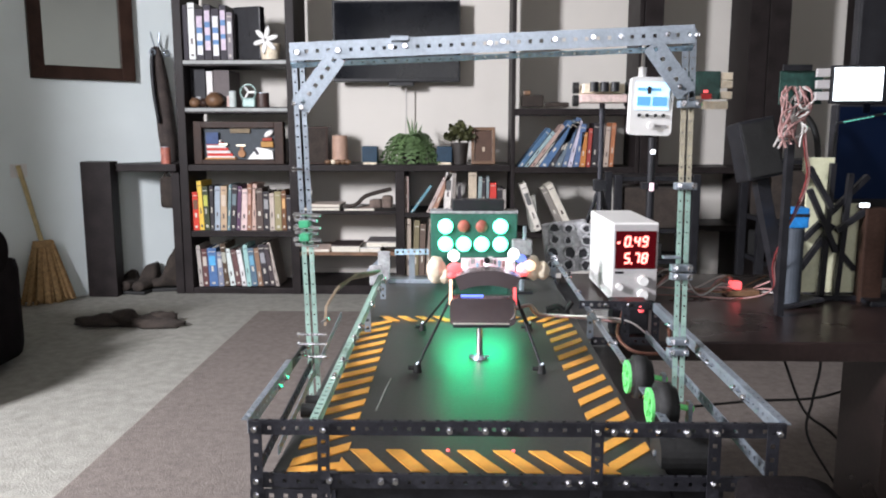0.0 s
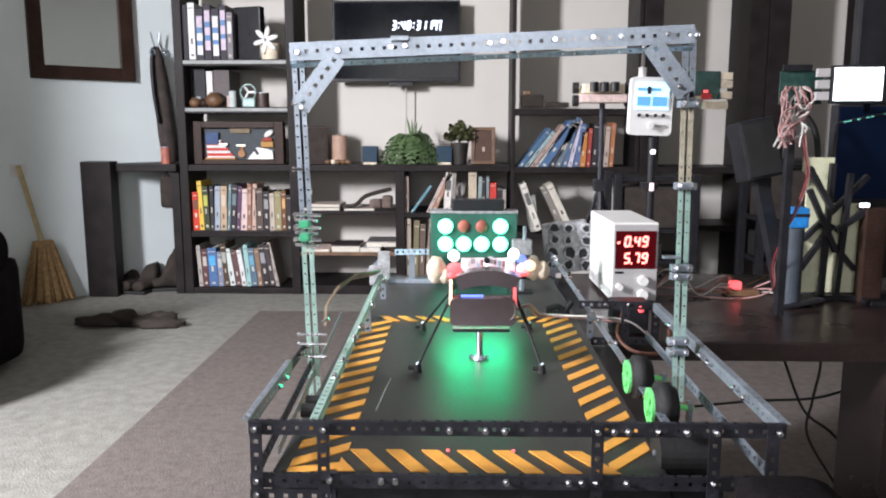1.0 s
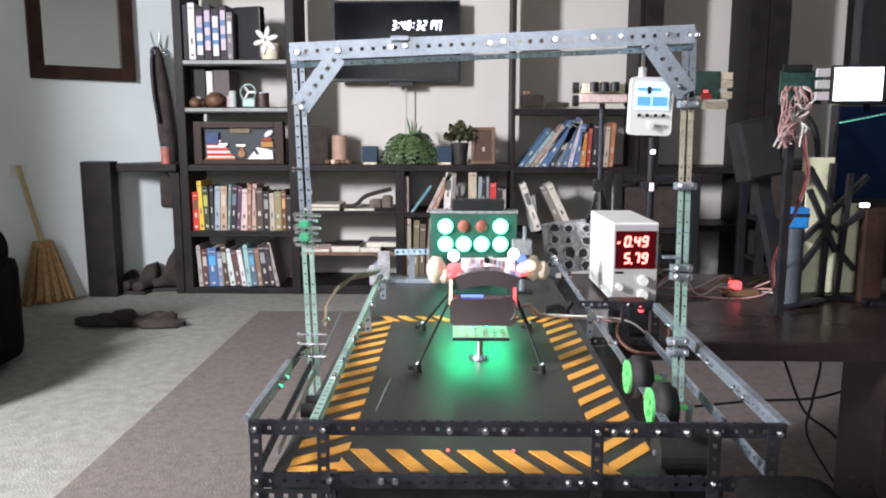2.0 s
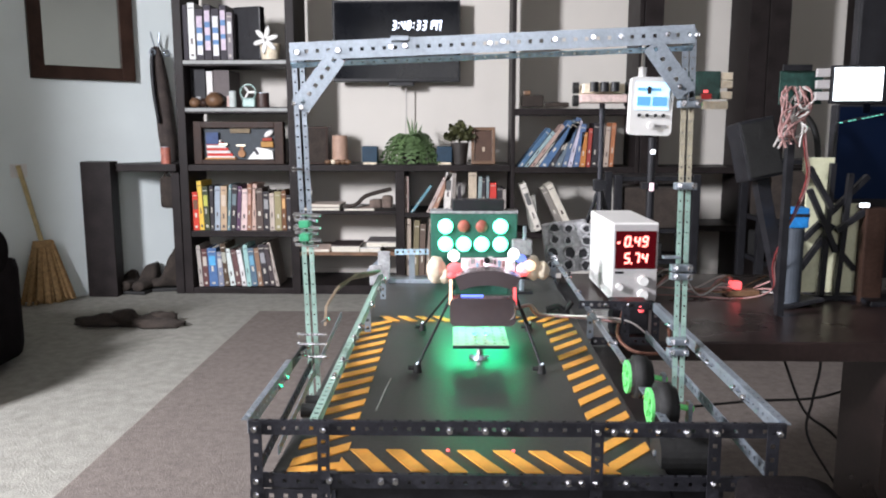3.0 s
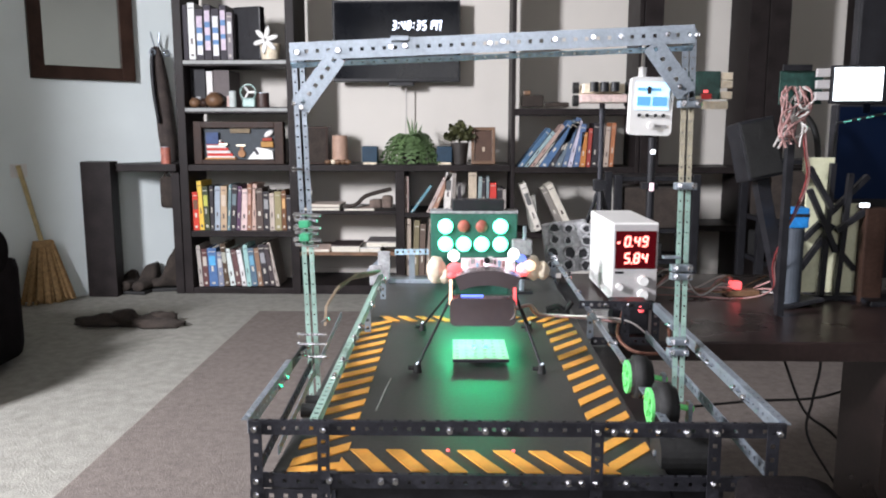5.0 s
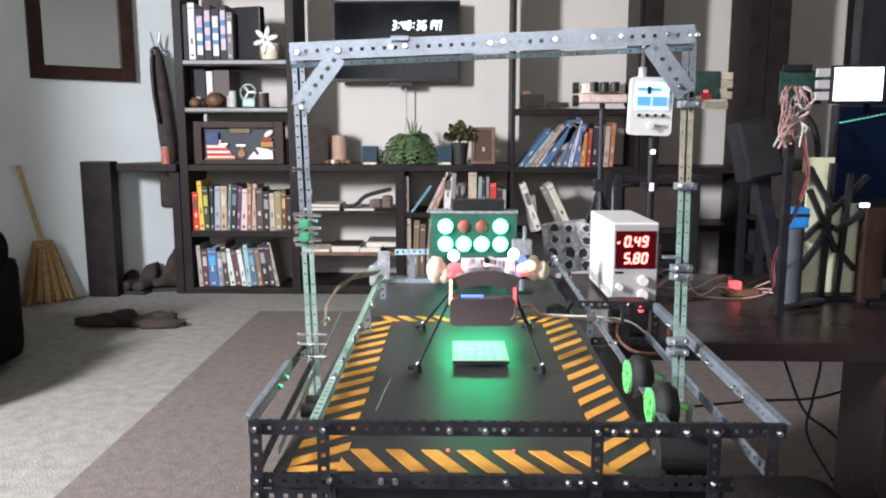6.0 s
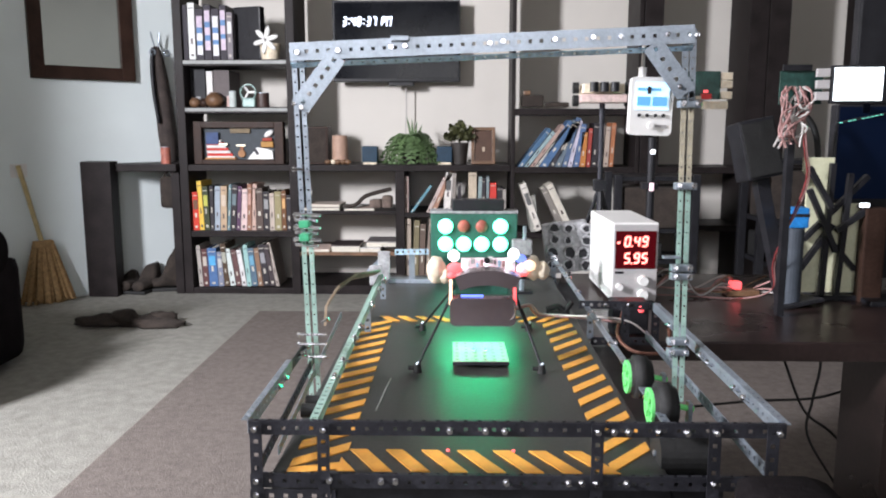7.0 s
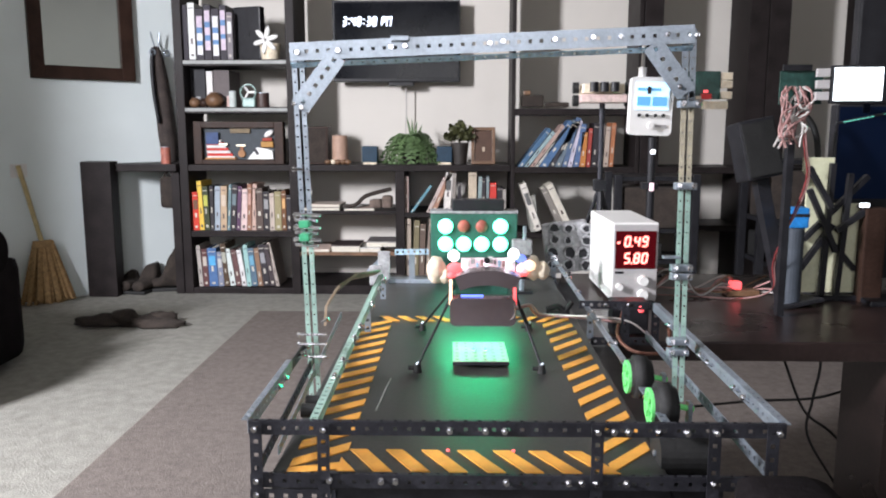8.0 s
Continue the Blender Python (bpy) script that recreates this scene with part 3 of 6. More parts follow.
    strip("gusset", L(0.255, 0.9275, 0.977), L(0.214, 0.9275, 1.032), STEEL, t, upv=(1, 0, 1), width=0.024)
    for x, z in ((-0.191, 1.024), (-0.144, 1.026), (-0.083, 1.03), (-0.067, 1.031), (0.03, 1.034), (0.045, 1.036), (0.104, 1.038), (0.147, 1.04), (0.178, 1.041), (0.231, 1.043), (-0.188, 0.962), (0.247, 0.985)):
        screw(t, L(x, 0.928, z), (0, -1, 0))
    for x, z in ((-0.199, 1.026), (-0.197, 0.967), (0.266, 1.043), (-0.2, 0.89), (-0.2, 0.835), (-0.2, 0.82), (-0.2, 0.806)):
        screw(t, L(x, 0.935, z), (-1 if x < 0 else 1, -0.3, 0))
    # stacked cross screws on the left post, joints on the right one
    for k in range(6):
        bm = bmesh.new()
        z = 0.838 - k * 0.0075
        cyl(bm, L(-0.2, 0.925 + 0.006 * (k % 2), z), L(-0.168 - 0.005 * (k % 2), 0.925 + 0.006 * (k % 2), z - 0.002), 0.0021, 8)
        part("long_screw", bm, CHROME, t)
    for k in range(2):
        part("green_block", boxes((-0.193 - ox, -0.181 - ox, 0.918 - oy, 0.934 - oy, 0.822 - k * 0.016 - oz, 0.83 - k * 0.016 - oz), bev=0.001), GREENBLK, t, "green plastic block")
    for z in (0.966, 0.872, 0.775, 0.765, 0.685, 0.672):
        bm = bmesh.new()
        box(bm, 0.247 - ox, 0.272 - ox, 0.926 - oy, 0.938 - oy, z - 0.005 - oz, z + 0.003 - oz, bev=0.001)
        part("post_clamp", bm, STEEL, t)
        screw(t, L(0.252, 0.925, z), (-0.4, -1, 0.2))
        screw(t, L(0.268, 0.925, z), (0.4, -1, 0))
    for z in (0.69, 0.678, 0.662):
        bm = bmesh.new()
        cyl(bm, L(-0.2, 0.93, z), L(-0.165, 0.93, z), 0.002, 8)
        part("long_screw", bm, CHROME, t)
        screw(t, L(-0.198, 0.93, z), (-1, 0, 0))
    bm = bmesh.new()
    box(bm, 0.236 - ox, 0.256 - ox, 0.922 - oy, 0.934 - oy, 0.786 - oz, 0.789 - oz, bev=0.001)
    part("side_tab", bm, STEEL, t, "small bent side tab")
    part("beam_clip", boxes((-0.083 - ox, -0.062 - ox, 0.922 - oy, 0.934 - oy, 1.036 - oz, 1.042 - oz), bev=0.001), STEEL, t)
    # black spools under the left rail
    for y in (0.79, 0.765):
        bm = bmesh.new()
        cyl(bm, L(-0.163, y, 0.655), L(-0.143, y, 0.655), 0.007, 14)
        part("spool", bm, RUBBER, t)
    # bent brown strip behind the left post
    pts = [(-0.224, 1.25, 0.62), (-0.222, 1.252, 0.65), (-0.208, 1.28, 0.674), (-0.19, 1.36, 0.68), (-0.16, 1.45, 0.67)]
    bm = bmesh.new()
    ribbon(bm, [L(*p) for p in pts], 0.004, 0.016, (0.2, -1, 0.4))
    part("bent_strip", bm, mat("brown_strip", (0.36, 0.28, 0.2), 0.45, 0.3, 0.25, 40, 0.08, 300), t, "bent brass-coloured strip")


metal_frame()


def wheels():
    t = thing("wheel_set", "two small black rubber wheels with green plastic hubs", "wheels", pose(0.196, 0.8, 0.602))
    for dx, dy, z in ((-0.002, 0.04, 0.067), (0.004, -0.04, 0.063)):
        bm = bmesh.new()
        cyl(bm, (dx - 0.012, dy, z), (dx + 0.012, dy, z), 0.0235, 28)
        bmesh.ops.bevel(bm, geom=[e for e in bm.edges if max(len(f.verts) for f in e.link_faces) > 8], offset=0.005, segments=3, affect="EDGES")
        tyre = part("tyre", bm, RUBBER, t, "black rubber tyre", smooth=True)
        bm = bmesh.new()
        for k in range(6):
            a = k * math.pi / 3
            spoke = bmesh.new()
            beam(spoke, (dx - 0.0135, dy, z), (dx - 0.0135, dy + 0.016 * math.cos(a), z + 0.016 * math.sin(a)), 0.003, 0.004, (1, 0, 0))
            part("spoke", spoke, GREENP, tyre)
        cyl(bm, (dx - 0.016, dy, z), (dx - 0.0121, dy, z), 0.005, 12)
        ribbon(bm, [(dx - 0.013, dy + 0.016 * math.cos(k * math.pi / 10), z + 0.016 * math.sin(k * math.pi / 10)) for k in range(21)], 0.004, 0.004, (1, 0, 0))
        part("hub", bm, GREENP, tyre, "bright green spoked hub")
        bm = bmesh.new()
        cyl(bm, (dx + 0.012, dy, z), (dx + 0.03, dy, z - 0.003), 0.003, 8)
        part("axle", bm, GREENP, tyre, "green axle stub")
        part("axle_post", boxes((dx + 0.024, dx + 0.028, dy - 0.005, dy + 0.005, 0.0, z + 0.004)), STEEL, t)


wheels()


def roller():
    t = thing("drive_roller", "black rubber drive roller behind the front bars", "roller", pose(0.212, 0.735, 0.602))
    bm = bmesh.new()
    cyl(bm, (-0.024, 0, 0.024), (0.024, 0, 0.024), 0.024, 28)
    part("drum", bm, RUBBER, t)
    bm = bmesh.new()
    cyl(bm, (-0.026, 0, 0.024), (0.026, 0, 0.024), 0.003, 10)
    part("axle", bm, STEEL, t)


roller()


# ---- the four-legged stand in the middle ----
SX, SY = 0.024, 1.07


def stand():
    t = thing("lift_stand", "four-legged stand with a brown metal body and coloured lights", "stand", pose(SX, SY, BZ))
    feet = [(-0.083, -0.066), (0.08, -0.066), (-0.087, 0.15), (0.081, 0.154)]
    hips = [(-0.038, -0.02), (0.047, -0.02), (-0.036, 0.03), (0.046, 0.03)]
    for (fx, fy), (hx, hy) in zip(feet, hips):
        bm = bmesh.new()
        cyl(bm, (hx, hy, 0.095), (fx, fy, 0.008), 0.0018, 8)
        leg = part("leg", bm, BLACKP, t)
        bm = bmesh.new()
        cyl(bm, (fx, fy, 0.0), (fx, fy, 0.012), 0.006, 12, 0.004)
        cyl(bm, (fx - 0.012, fy, 0.006), (fx + 0.004, fy, 0.006), 0.003, 8)
        part("foot", bm, RUBBER, leg)
        bm = bmesh.new()
        cyl(bm, (fx - 0.001, fy - 0.003, 0.012), (fx + 0.002, fy - 0.004, 0.0145), 0.0018, 8)
        part("foot_screw", bm, STEEL, leg)
    # brown body: front plate with rounded corners, roof arch and side bars
    bm = bmesh.new()
    rounded(bm, -0.041, 0.047, -0.042, -0.036, 0.057, 0.094, 0.007)
    part("front_plate", bm, BROWNM, t, "glossy brown front plate")
    bm = bmesh.new()
    ribbon(bm, [(0.04, -0.043, 0.066), (0.0445, -0.043, 0.071), (0.0455, -0.043, 0.078), (0.0455, -0.043, 0.088)], 0.002, 0.002, (0, 1, 0))
    part("bright_rim", bm, CHROME, t, "bright curved rim")
    part("top_ledge", boxes((-0.038, 0.044, -0.036, -0.016, 0.09, 0.0935), bev=0.001), BROWNM, t)
    # emissive bar stands in for a blue reflection along the plate's top
    part("blue_reflection", boxes((-0.026, 0.004, -0.03, -0.026, 0.0936, 0.0962), bev=0.0008), G_BLUEL, t, "glowing bar for the blue reflection along the plate")
    part("inner_box", boxes((-0.036, 0.042, 0.048, 0.062, 0.08, 0.115), bev=0.002), GREENBOX, t)
    bm = bmesh.new()
    arc = [-0.031 + k * 0.0058 for k in range(15)]
    ribbon(bm, [(q, -0.01, 0.109 + 0.01 * (1 - ((q - 0.0095) / 0.044) ** 2)) for q in arc], 0.034, 0.02)
    part("arch", bm, BROWNM, t, "curved brown top")
    for x in (-0.04, 0.046):
        bm = bmesh.new()
        beam(bm, (x, -0.035, 0.084), (x, -0.02, 0.115), 0.004, 0.005)
        part("side_bar", bm, G_REDL if x > 0 else G_WARM, t, "glowing side bar")
    bm = bmesh.new()
    cyl(bm, (0, 0, 0), (0, 0, 0.004), 0.011, 20, 0.009)
    cyl(bm, (-0.014, 0, 0.003), (0.014, 0, 0.003), 0.002, 8)
    part("collar", bm, STEEL, t)
    # green strip behind the body, shining down and forward
    part("light_strip", boxes((-0.05, 0.054, 0.19, 0.21, 0.0795, 0.0835)), G_STRIP, t, "glowing green strip")
    part("strip_arm", boxes((-0.004, 0.004, 0.062, 0.205, 0.084, 0.088)), BLACKP, t)
    # pale lit circuit board with small parts, between two white domes
    part("lit_board", boxes((-0.026, 0.05, 0.034, 0.038, 0.112, 0.136), bev=0.001), G_DIFF, t, "pinkish white lit board")
    rnd = random.Random(21)
    for k in range(12):
        x, z = -0.022 + 0.0062 * k, 0.131 + rnd.uniform(-0.006, 0.003)
        w, h = rnd.uniform(0.0018, 0.004), rnd.uniform(0.002, 0.005)
        part("component", boxes((x - w, x + w, 0.026, 0.034, z - h, z + h), bev=0.0007), (G_WHITE, WHITEC, GREYC, PALEBLUE, WIREPINK)[k % 5], t)
    bm = bmesh.new()
    cyl(bm, (0.01, 0.022, 0.134), (0.01, 0.034, 0.134), 0.0042, 14)
    part("knob", bm, BLACKP, t)
    for x, z, r, m in ((-0.0367, 0.14, 0.0085, G_WHITE), (0.0475, 0.1425, 0.0082, G_WHITE)):
        bm = bmesh.new()
        bmesh.ops.create_uvsphere(bm, u_segments=18, v_segments=10, radius=r, matrix=Matrix.Translation((x, 0.03, z)))
        part("dome_lamp", bm, m, t, "glowing white dome", smooth=True)
    for x, z, sx, sz, m in ((-0.035, 0.122, 0.011, 0.008, G_REDL), (-0.04, 0.112, 0.006, 0.005, G_REDL), (0.0575, 0.136, 0.008, 0.006, G_BLUEL), (0.06, 0.122, 0.009, 0.008, G_DIFF), (0.056, 0.114, 0.012, 0.004, G_REDL), (0.07, 0.126, 0.009, 0.008, G_WARM)):
        bm = bmesh.new()
        bmesh.ops.create_icosphere(bm, subdivisions=3, radius=1, matrix=Matrix.Translation((x, 0.032, z)) @ Matrix.Diagonal((sx, 0.006, sz, 1)))
        part("lamp", bm, m, t, smooth=True)
    # cream rounded clusters at both ends
    for x, z, sx, sz in ((-0.062, 0.117, 0.013, 0.02), (-0.049, 0.11, 0.011, 0.013), (0.076, 0.12, 0.012, 0.017), (0.089, 0.117, 0.011, 0.013)):
        bm = bmesh.new()
        bmesh.ops.create_icosphere(bm, subdivisions=3, radius=1)
        for v in bm.verts:
            v.co *= 1 + 0.16 * noise.noise(v.co * 2.6 + Vector((x * 200, z * 90, 0)))
            v.co = Vector((x + v.co.x * sx, 0.045 + v.co.y * 0.014, z + v.co.z * sz))
        part("end_cap", bm, CREAM, t, "cream round end cap", smooth=True)
    part("end_bar", boxes((-0.06, 0.08, 0.042, 0.048, 0.104, 0.112), bev=0.001), BLACKP, t)
    return t


stand()
area("green_strip_lamp", look((0.026, 1.268, 0.697), (0.026, 1.2, 0.62)), 0.1, 0.03, 0.165, (0.0, 1.0, 0.4)).data.spread = radians(115)


def lift_plate():
    t = thing("lift_plate", "flat perforated metal plate on a sinking piston rod", "plate", pose(SX, SY, BZ))
    bm = bmesh.new()
    perforated(bm, pose(-0.0375, 0, 0, 90), 6, 6, 0.075 / 6, 0.096 / 6, 0.0046, 0.0022)
    bmesh.ops.remove_doubles(bm, verts=bm.verts, dist=0.0002)
    part("sheet", bm, PLATEM, t, "pale perforated sheet")
    # dark strip for the shadow in the gap below the plate's front
    part("edge", boxes((-0.0375, 0.0375, -0.0505, -0.0485, -0.0035, 0.0003)), DARKBAR, t)
    bm = bmesh.new()
    for s in (-1, 1):
        box(bm, s * 0.008 - 0.002, s * 0.008 + 0.002, -0.006, 0.006, 0.001, 0.004, bev=0.0006)
    part("hub", bm, CHROME, t)
    bm = bmesh.new()
    cyl(bm, (0, 0, -0.065), (0, 0, -0.001), 0.0042, 16)
    part("piston_rod", bm, CHROME, t, "bright steel piston rod")
    return t


PLATE = lift_plate()


# ---- lamp panel and power supply ----
def lamp_panel():
    t = thing("lamp_panel", "dark green panel with eight round signal lamps", "lamp panel", pose(0.023, 1.63, BZ))
    part("case", boxes((-0.09, 0.09, 0.0, 0.045, 0.0, 0.142), bev=0.003), GREENBOX, t)
    part("lid", boxes((-0.091, 0.091, -0.002, 0.047, 0.142, 0.147)), GREY_STONE, t)
    part("top_box", boxes((-0.046, 0.062, 0.0, 0.04, 0.147, 0.17), bev=0.003), BLACKP, t)
    for i, x in enumerate((-0.059, -0.021, 0.016, 0.055)):
        for j, z in enumerate((0.115, 0.078)):
            lit = not (j == 0 and i in (1, 2))
            bm = bmesh.new()
            bmesh.ops.create_uvsphere(bm, u_segments=20, v_segments=12, radius=1, matrix=Matrix.Translation((x, 0.0, z)) @ Matrix.Diagonal((0.0158, 0.011, 0.0158, 1) if lit else (0.0125, 0.007, 0.0135, 1)))
            part("lamp", bm, G_GREEN if lit else REDLENS, t, "lit green lamp" if lit else "unlit red lamp", smooth=True)


lamp_panel()


def power_supply():
    t = thing("power_supply", "white bench power supply with red digits", "power supply", pose(0.329, 1.5, 0.602, 0, 0, 1.5))
    part("case", boxes((-0.044, 0.044, 0.0, 0.23, 0.006, 0.157), bev=0.003), WHITEC, t)
    face = part("front_panel", boxes((-0.042, 0.042, -0.004, 0.0, 0.008, 0.154), bev=0.001), GREYC, t, "grey front panel")
    part("display", boxes((-0.039, 0.038, -0.0055, -0.004, 0.07, 0.142)), G_PAD, face, "dark red display")
    for ch, x, z in (("0", -0.024, 0.111), ("4", -0.006, 0.111), ("9", 0.009, 0.111), ("5", -0.024, 0.079)):
        shown = character(face, ch, x, z, 0.0125, 0.022, 0.0038, G_RED)
        shown.location.y = -0.0056
    for x, z in ((-0.0095, 0.111), (-0.0095, 0.079)):
        part("point", boxes((x, x + 0.003, -0.0068, -0.0056, z, z + 0.003)), G_RED, face)
    live = [live_digit(face, x, 0.079, 0.0125, 0.022, 0.0038, G_RED) for x in (-0.006, 0.009)]
    part("lit_dot", boxes((-0.036, -0.031, -0.0065, -0.0055, 0.118, 0.122)), G_RED, face)
    for x, z, r in ((0.015, 0.047, 0.009), (0.015, 0.02, 0.009), (-0.03, 0.035, 0.006)):
        bm = bmesh.new()
        cyl(bm, (x, -0.016, z), (x, -0.004, z), r, 20, r * 1.1)
        part("knob", bm, WHITEC, face, "white round knob")
    part("label_bar", boxes((-0.038, -0.022, -0.005, -0.004, 0.06, 0.064)), BLACKP, face)
    for x in (-0.036, 0.036):
        for y in (0.02, 0.2):
            part("rubber_foot", boxes((x - 0.006, x + 0.006, y - 0.006, y + 0.006, 0, 0.006)), RUBBER, t)
    return live


SUPPLY_DIGITS = power_supply()


# ---- desk ----
def desk():
    t = thing("desk", "dark brown glossy desk covered with electronics", "desk", pose(0.7, 1.5, 0))
    part("top", boxes((-0.47, 0.75, -0.265, 0.33, 0.568, 0.6), bev=0.003), DESK, t)
    part("side_panel", boxes((-0.012, 0.5, -0.25, -0.1, 0.0, 0.566)), DESK, t)
    part("leg", boxes((-0.45, -0.41, 0.25, 0.31, 0.0, 0.567)), DESK, t)
    part("leg", boxes((0.66, 0.72, 0.2, 0.31, 0.0, 0.567)), DESK, t)


desk()


def low_table():
    t = thing("low_cabinet", "black cabinet with a thin top under the metal frame", "cabinet", pose(0.06, 1.15, 0))
    part("top", boxes((-0.18, 0.18, -0.465, 0.56, 0.588, 0.602), bev=0.003), BLACKP, t)
    part("body", boxes((-0.16, 0.165, -0.3, 0.54, 0.03, 0.587), bev=0.003), BLACKP, t)
    part("front_apron", boxes((-0.175, 0.13, -0.469, -0.466, 0.54, 0.6145)), BLACKP, t)
    part("front_lip", boxes((0.131, 0.177, -0.469, -0.466, 0.604, 0.6145)), BLACKP, t)
    part("plinth", boxes((-0.14, 0.145, -0.28, 0.52, 0.0, 0.029)), RUBBER, t)


low_table()


# ---- things along the back wall ----
def wall_mirror():
    # hangs on the slanting wall; local x runs along the wall, y into it
    t = thing("wall_mirror", "square mirror in a wide dark wooden frame", "mirror", Matrix.Translation((-2.066, 4.352, 1.45)) @ pose(0, 0, 0, 0, 0, 45))
    for a in ((-0.275, -0.205, -0.26, 0.26), (0.2, 0.275, -0.26, 0.26), (-0.205, 0.2, -0.26, -0.19), (-0.205, 0.2, 0.19, 0.26)):
        part("frame_bar", boxes((a[0], a[1], -0.028, 0.0, a[2], a[3]), bev=0.004), FRAME_W, t)
    part("glass", boxes((-0.204, 0.199, -0.012, -0.004, -0.189, 0.189)), MIRROR, t, "greyish mirror glass")


wall_mirror()


def hanging_umbrella():
    t = thing("hanging_umbrella", "folded dark umbrella hung from a hook on the wall", "umbrella", Matrix.Translation((-1.765, 4.635, 1.02)) @ pose(0, 0, 0, 0, 0, 45))
    bm = bmesh.new()
    prev = None
    for z, r, dx in ((0.37, 0.014, -0.022), (0.32, 0.03, -0.02), (0.2, 0.04, -0.008), (0.05, 0.046, 0.006), (-0.12, 0.05, 0.02), (-0.27, 0.046, 0.03), (-0.3, 0.03, 0.03)):
        ring = [bm.verts.new((dx + r * (1 + 0.18 * math.cos(4 * a)) * math.cos(a), -0.04 + r * 0.8 * math.sin(a), z)) for a in [k * math.pi / 8 for k in range(16)]]
        if prev:
            for k in range(16):
                bm.faces.new((prev[k], prev[(k + 1) % 16], ring[(k + 1) % 16], ring[k]))
        else:
            bm.faces.new(ring)
        prev = ring
    bm.faces.new(prev)
    part("canopy", bm, mat("brown_grey_umbrella_cloth", (0.05, 0.038, 0.034), 0.9, 0, 0.4, 20, 0.6, 160), t, smooth=True)
    bm = bmesh.new()
    tube(bm, [(-0.045, -0.05, 0.36), (-0.062, -0.06, 0.26), (-0.06, -0.065, 0.1), (-0.042, -0.07, -0.06)], 0.011, 8)
    part("strap", bm, BLACKP, t, "black hanging strap", smooth=True)
    for x in (-0.055, 0.03):
        bm = bmesh.new()
        tube(bm, [(x + 0.016 * math.cos(a), -0.06, 0.335 + 0.016 * math.sin(a)) for a in [k * math.pi / 5 for k in range(11)]], 0.0045, 6, 2)
        part("ring", bm, STEEL, t)
    bm = bmesh.new()
    tube(bm, [(-0.02, -0.03, 0.35), (-0.035, -0.03, 0.4), (-0.05, -0.035, 0.45)], 0.004)
    tube(bm, [(-0.01, -0.03, 0.35), (0.0, -0.03, 0.4), (0.002, -0.035, 0.45)], 0.004)
    tube(bm, [(-0.05, -0.03, 0.31), (-0.02, -0.035, 0.34), (0.02, -0.03, 0.32), (0.025, -0.03, 0.3)], 0.005)
    part("hook", bm, STEEL, t, "pale metal hook")


hanging_umbrella()


def broom():
    t = thing("broom", "straw broom leaning upright against the wall", "broom", Matrix.Translation((-2.25, 4.13, 0)) @ pose(0, 0, 0, 0, 0, 45))
    bm = bmesh.new()
    for i in range(60):
        x = random.uniform(-0.13, 0.13)
        y = random.uniform(-0.03, 0.03)
        cyl(bm, (x, y - 0.04, random.uniform(0.0, 0.03)), (x * 0.35, y * 0.4 - 0.02, 0.33), 0.011, 5, 0.007)
    part("bristles", bm, STRAW, t)
    bm = bmesh.new()
    cyl(bm, (0, -0.02, 0.3), (-0.09, -0.012, 0.74), 0.012, 12)
    part("handle", bm, mat("pale_yellow_wood", (0.5, 0.4, 0.2), 0.6, 0, 0.2, 30), t)
    part("binding", boxes((-0.05, 0.05, -0.04, 0.0, 0.3, 0.34), bev=0.01), STRAW, t)


broom()


def light_switch():
    t = thing("light_switch", "white plastic light switch on the wall", "switch", Matrix.Translation((-2.325, 4.093, 0.71)) @ pose(0, 0, 0, 0, 0, 45))
    part("plate", boxes((-0.04, 0.04, -0.008, 0.0, -0.035, 0.035), bev=0.002), WHITEC, t)
    part("rocker", boxes((-0.012, 0.012, -0.013, -0.008, -0.022, 0.022), bev=0.002), WHITEC, t)


light_switch()


def sofa():
    t = thing("sofa", "dark fabric sofa end with a rounded arm", "sofa", pose(-2.12, 2.78, 0))
    bm = bmesh.new()
    box(bm, -0.4, 0.36, -0.1, 0.3, 0.02, 0.44, bev=0.06)
    part("arm_base", bm, SOFA, t, smooth=True)
    bm = bmesh.new()
    cyl(bm, (-0.4, 0.12, 0.47), (0.36, 0.12, 0.47), 0.085, 24)
    part("arm_roll", bm, SOFA, t, smooth=True)
    bm = bmesh.new()
    box(bm, -0.5, 0.42, -0.6, -0.14, 0.02, 0.46, bev=0.05)
    part("seat", bm, SOFA, t, smooth=True)
    bm = bmesh.new()
    box(bm, -0.56, -0.36, -0.6, 0.1, 0.3, 0.62, bev=0.06)
    part("backrest", bm, SOFA, t, smooth=True)


sofa()


def crumpled_cloth():
    t = thing("crumpled_cloth", "dark crumpled cloth lying on the carpet", "cloth", pose(-1.565, 3.62, 0))
    for x0, y0, sx, sy, sz, rz in ((-0.16, 0.0, 0.11, 0.045, 0.045, 5), (-0.05, 0.02, 0.11, 0.045, 0.06, -8), (0.06, 0.0, 0.1, 0.045, 0.04, -15), (0.15, -0.02, 0.1, 0.035, 0.035, 10), (0.1, 0.05, 0.09, 0.03, 0.05, 25)):
        bm = bmesh.new()
        bmesh.ops.create_icosphere(bm, subdivisions=3, radius=1)
        for v in bm.verts:
            n = noise.noise(v.co * 2.2 + Vector((x0 * 30, y0 * 30, 0)))
            v.co *= 1 + 0.5 * n
            v.co = Vector((v.co.x * sx, v.co.y * sy, (max(v.co.z, -0.7) * sz + sz * 0.7) * 0.72))
        bmesh.ops.transform(bm, matrix=Matrix.Translation((x0, y0, 0)) @ pose(0, 0, 0, 0, 0, rz), verts=bm.verts)
        part("fold", bm, CLOTH, t, smooth=True)


crumpled_cloth()


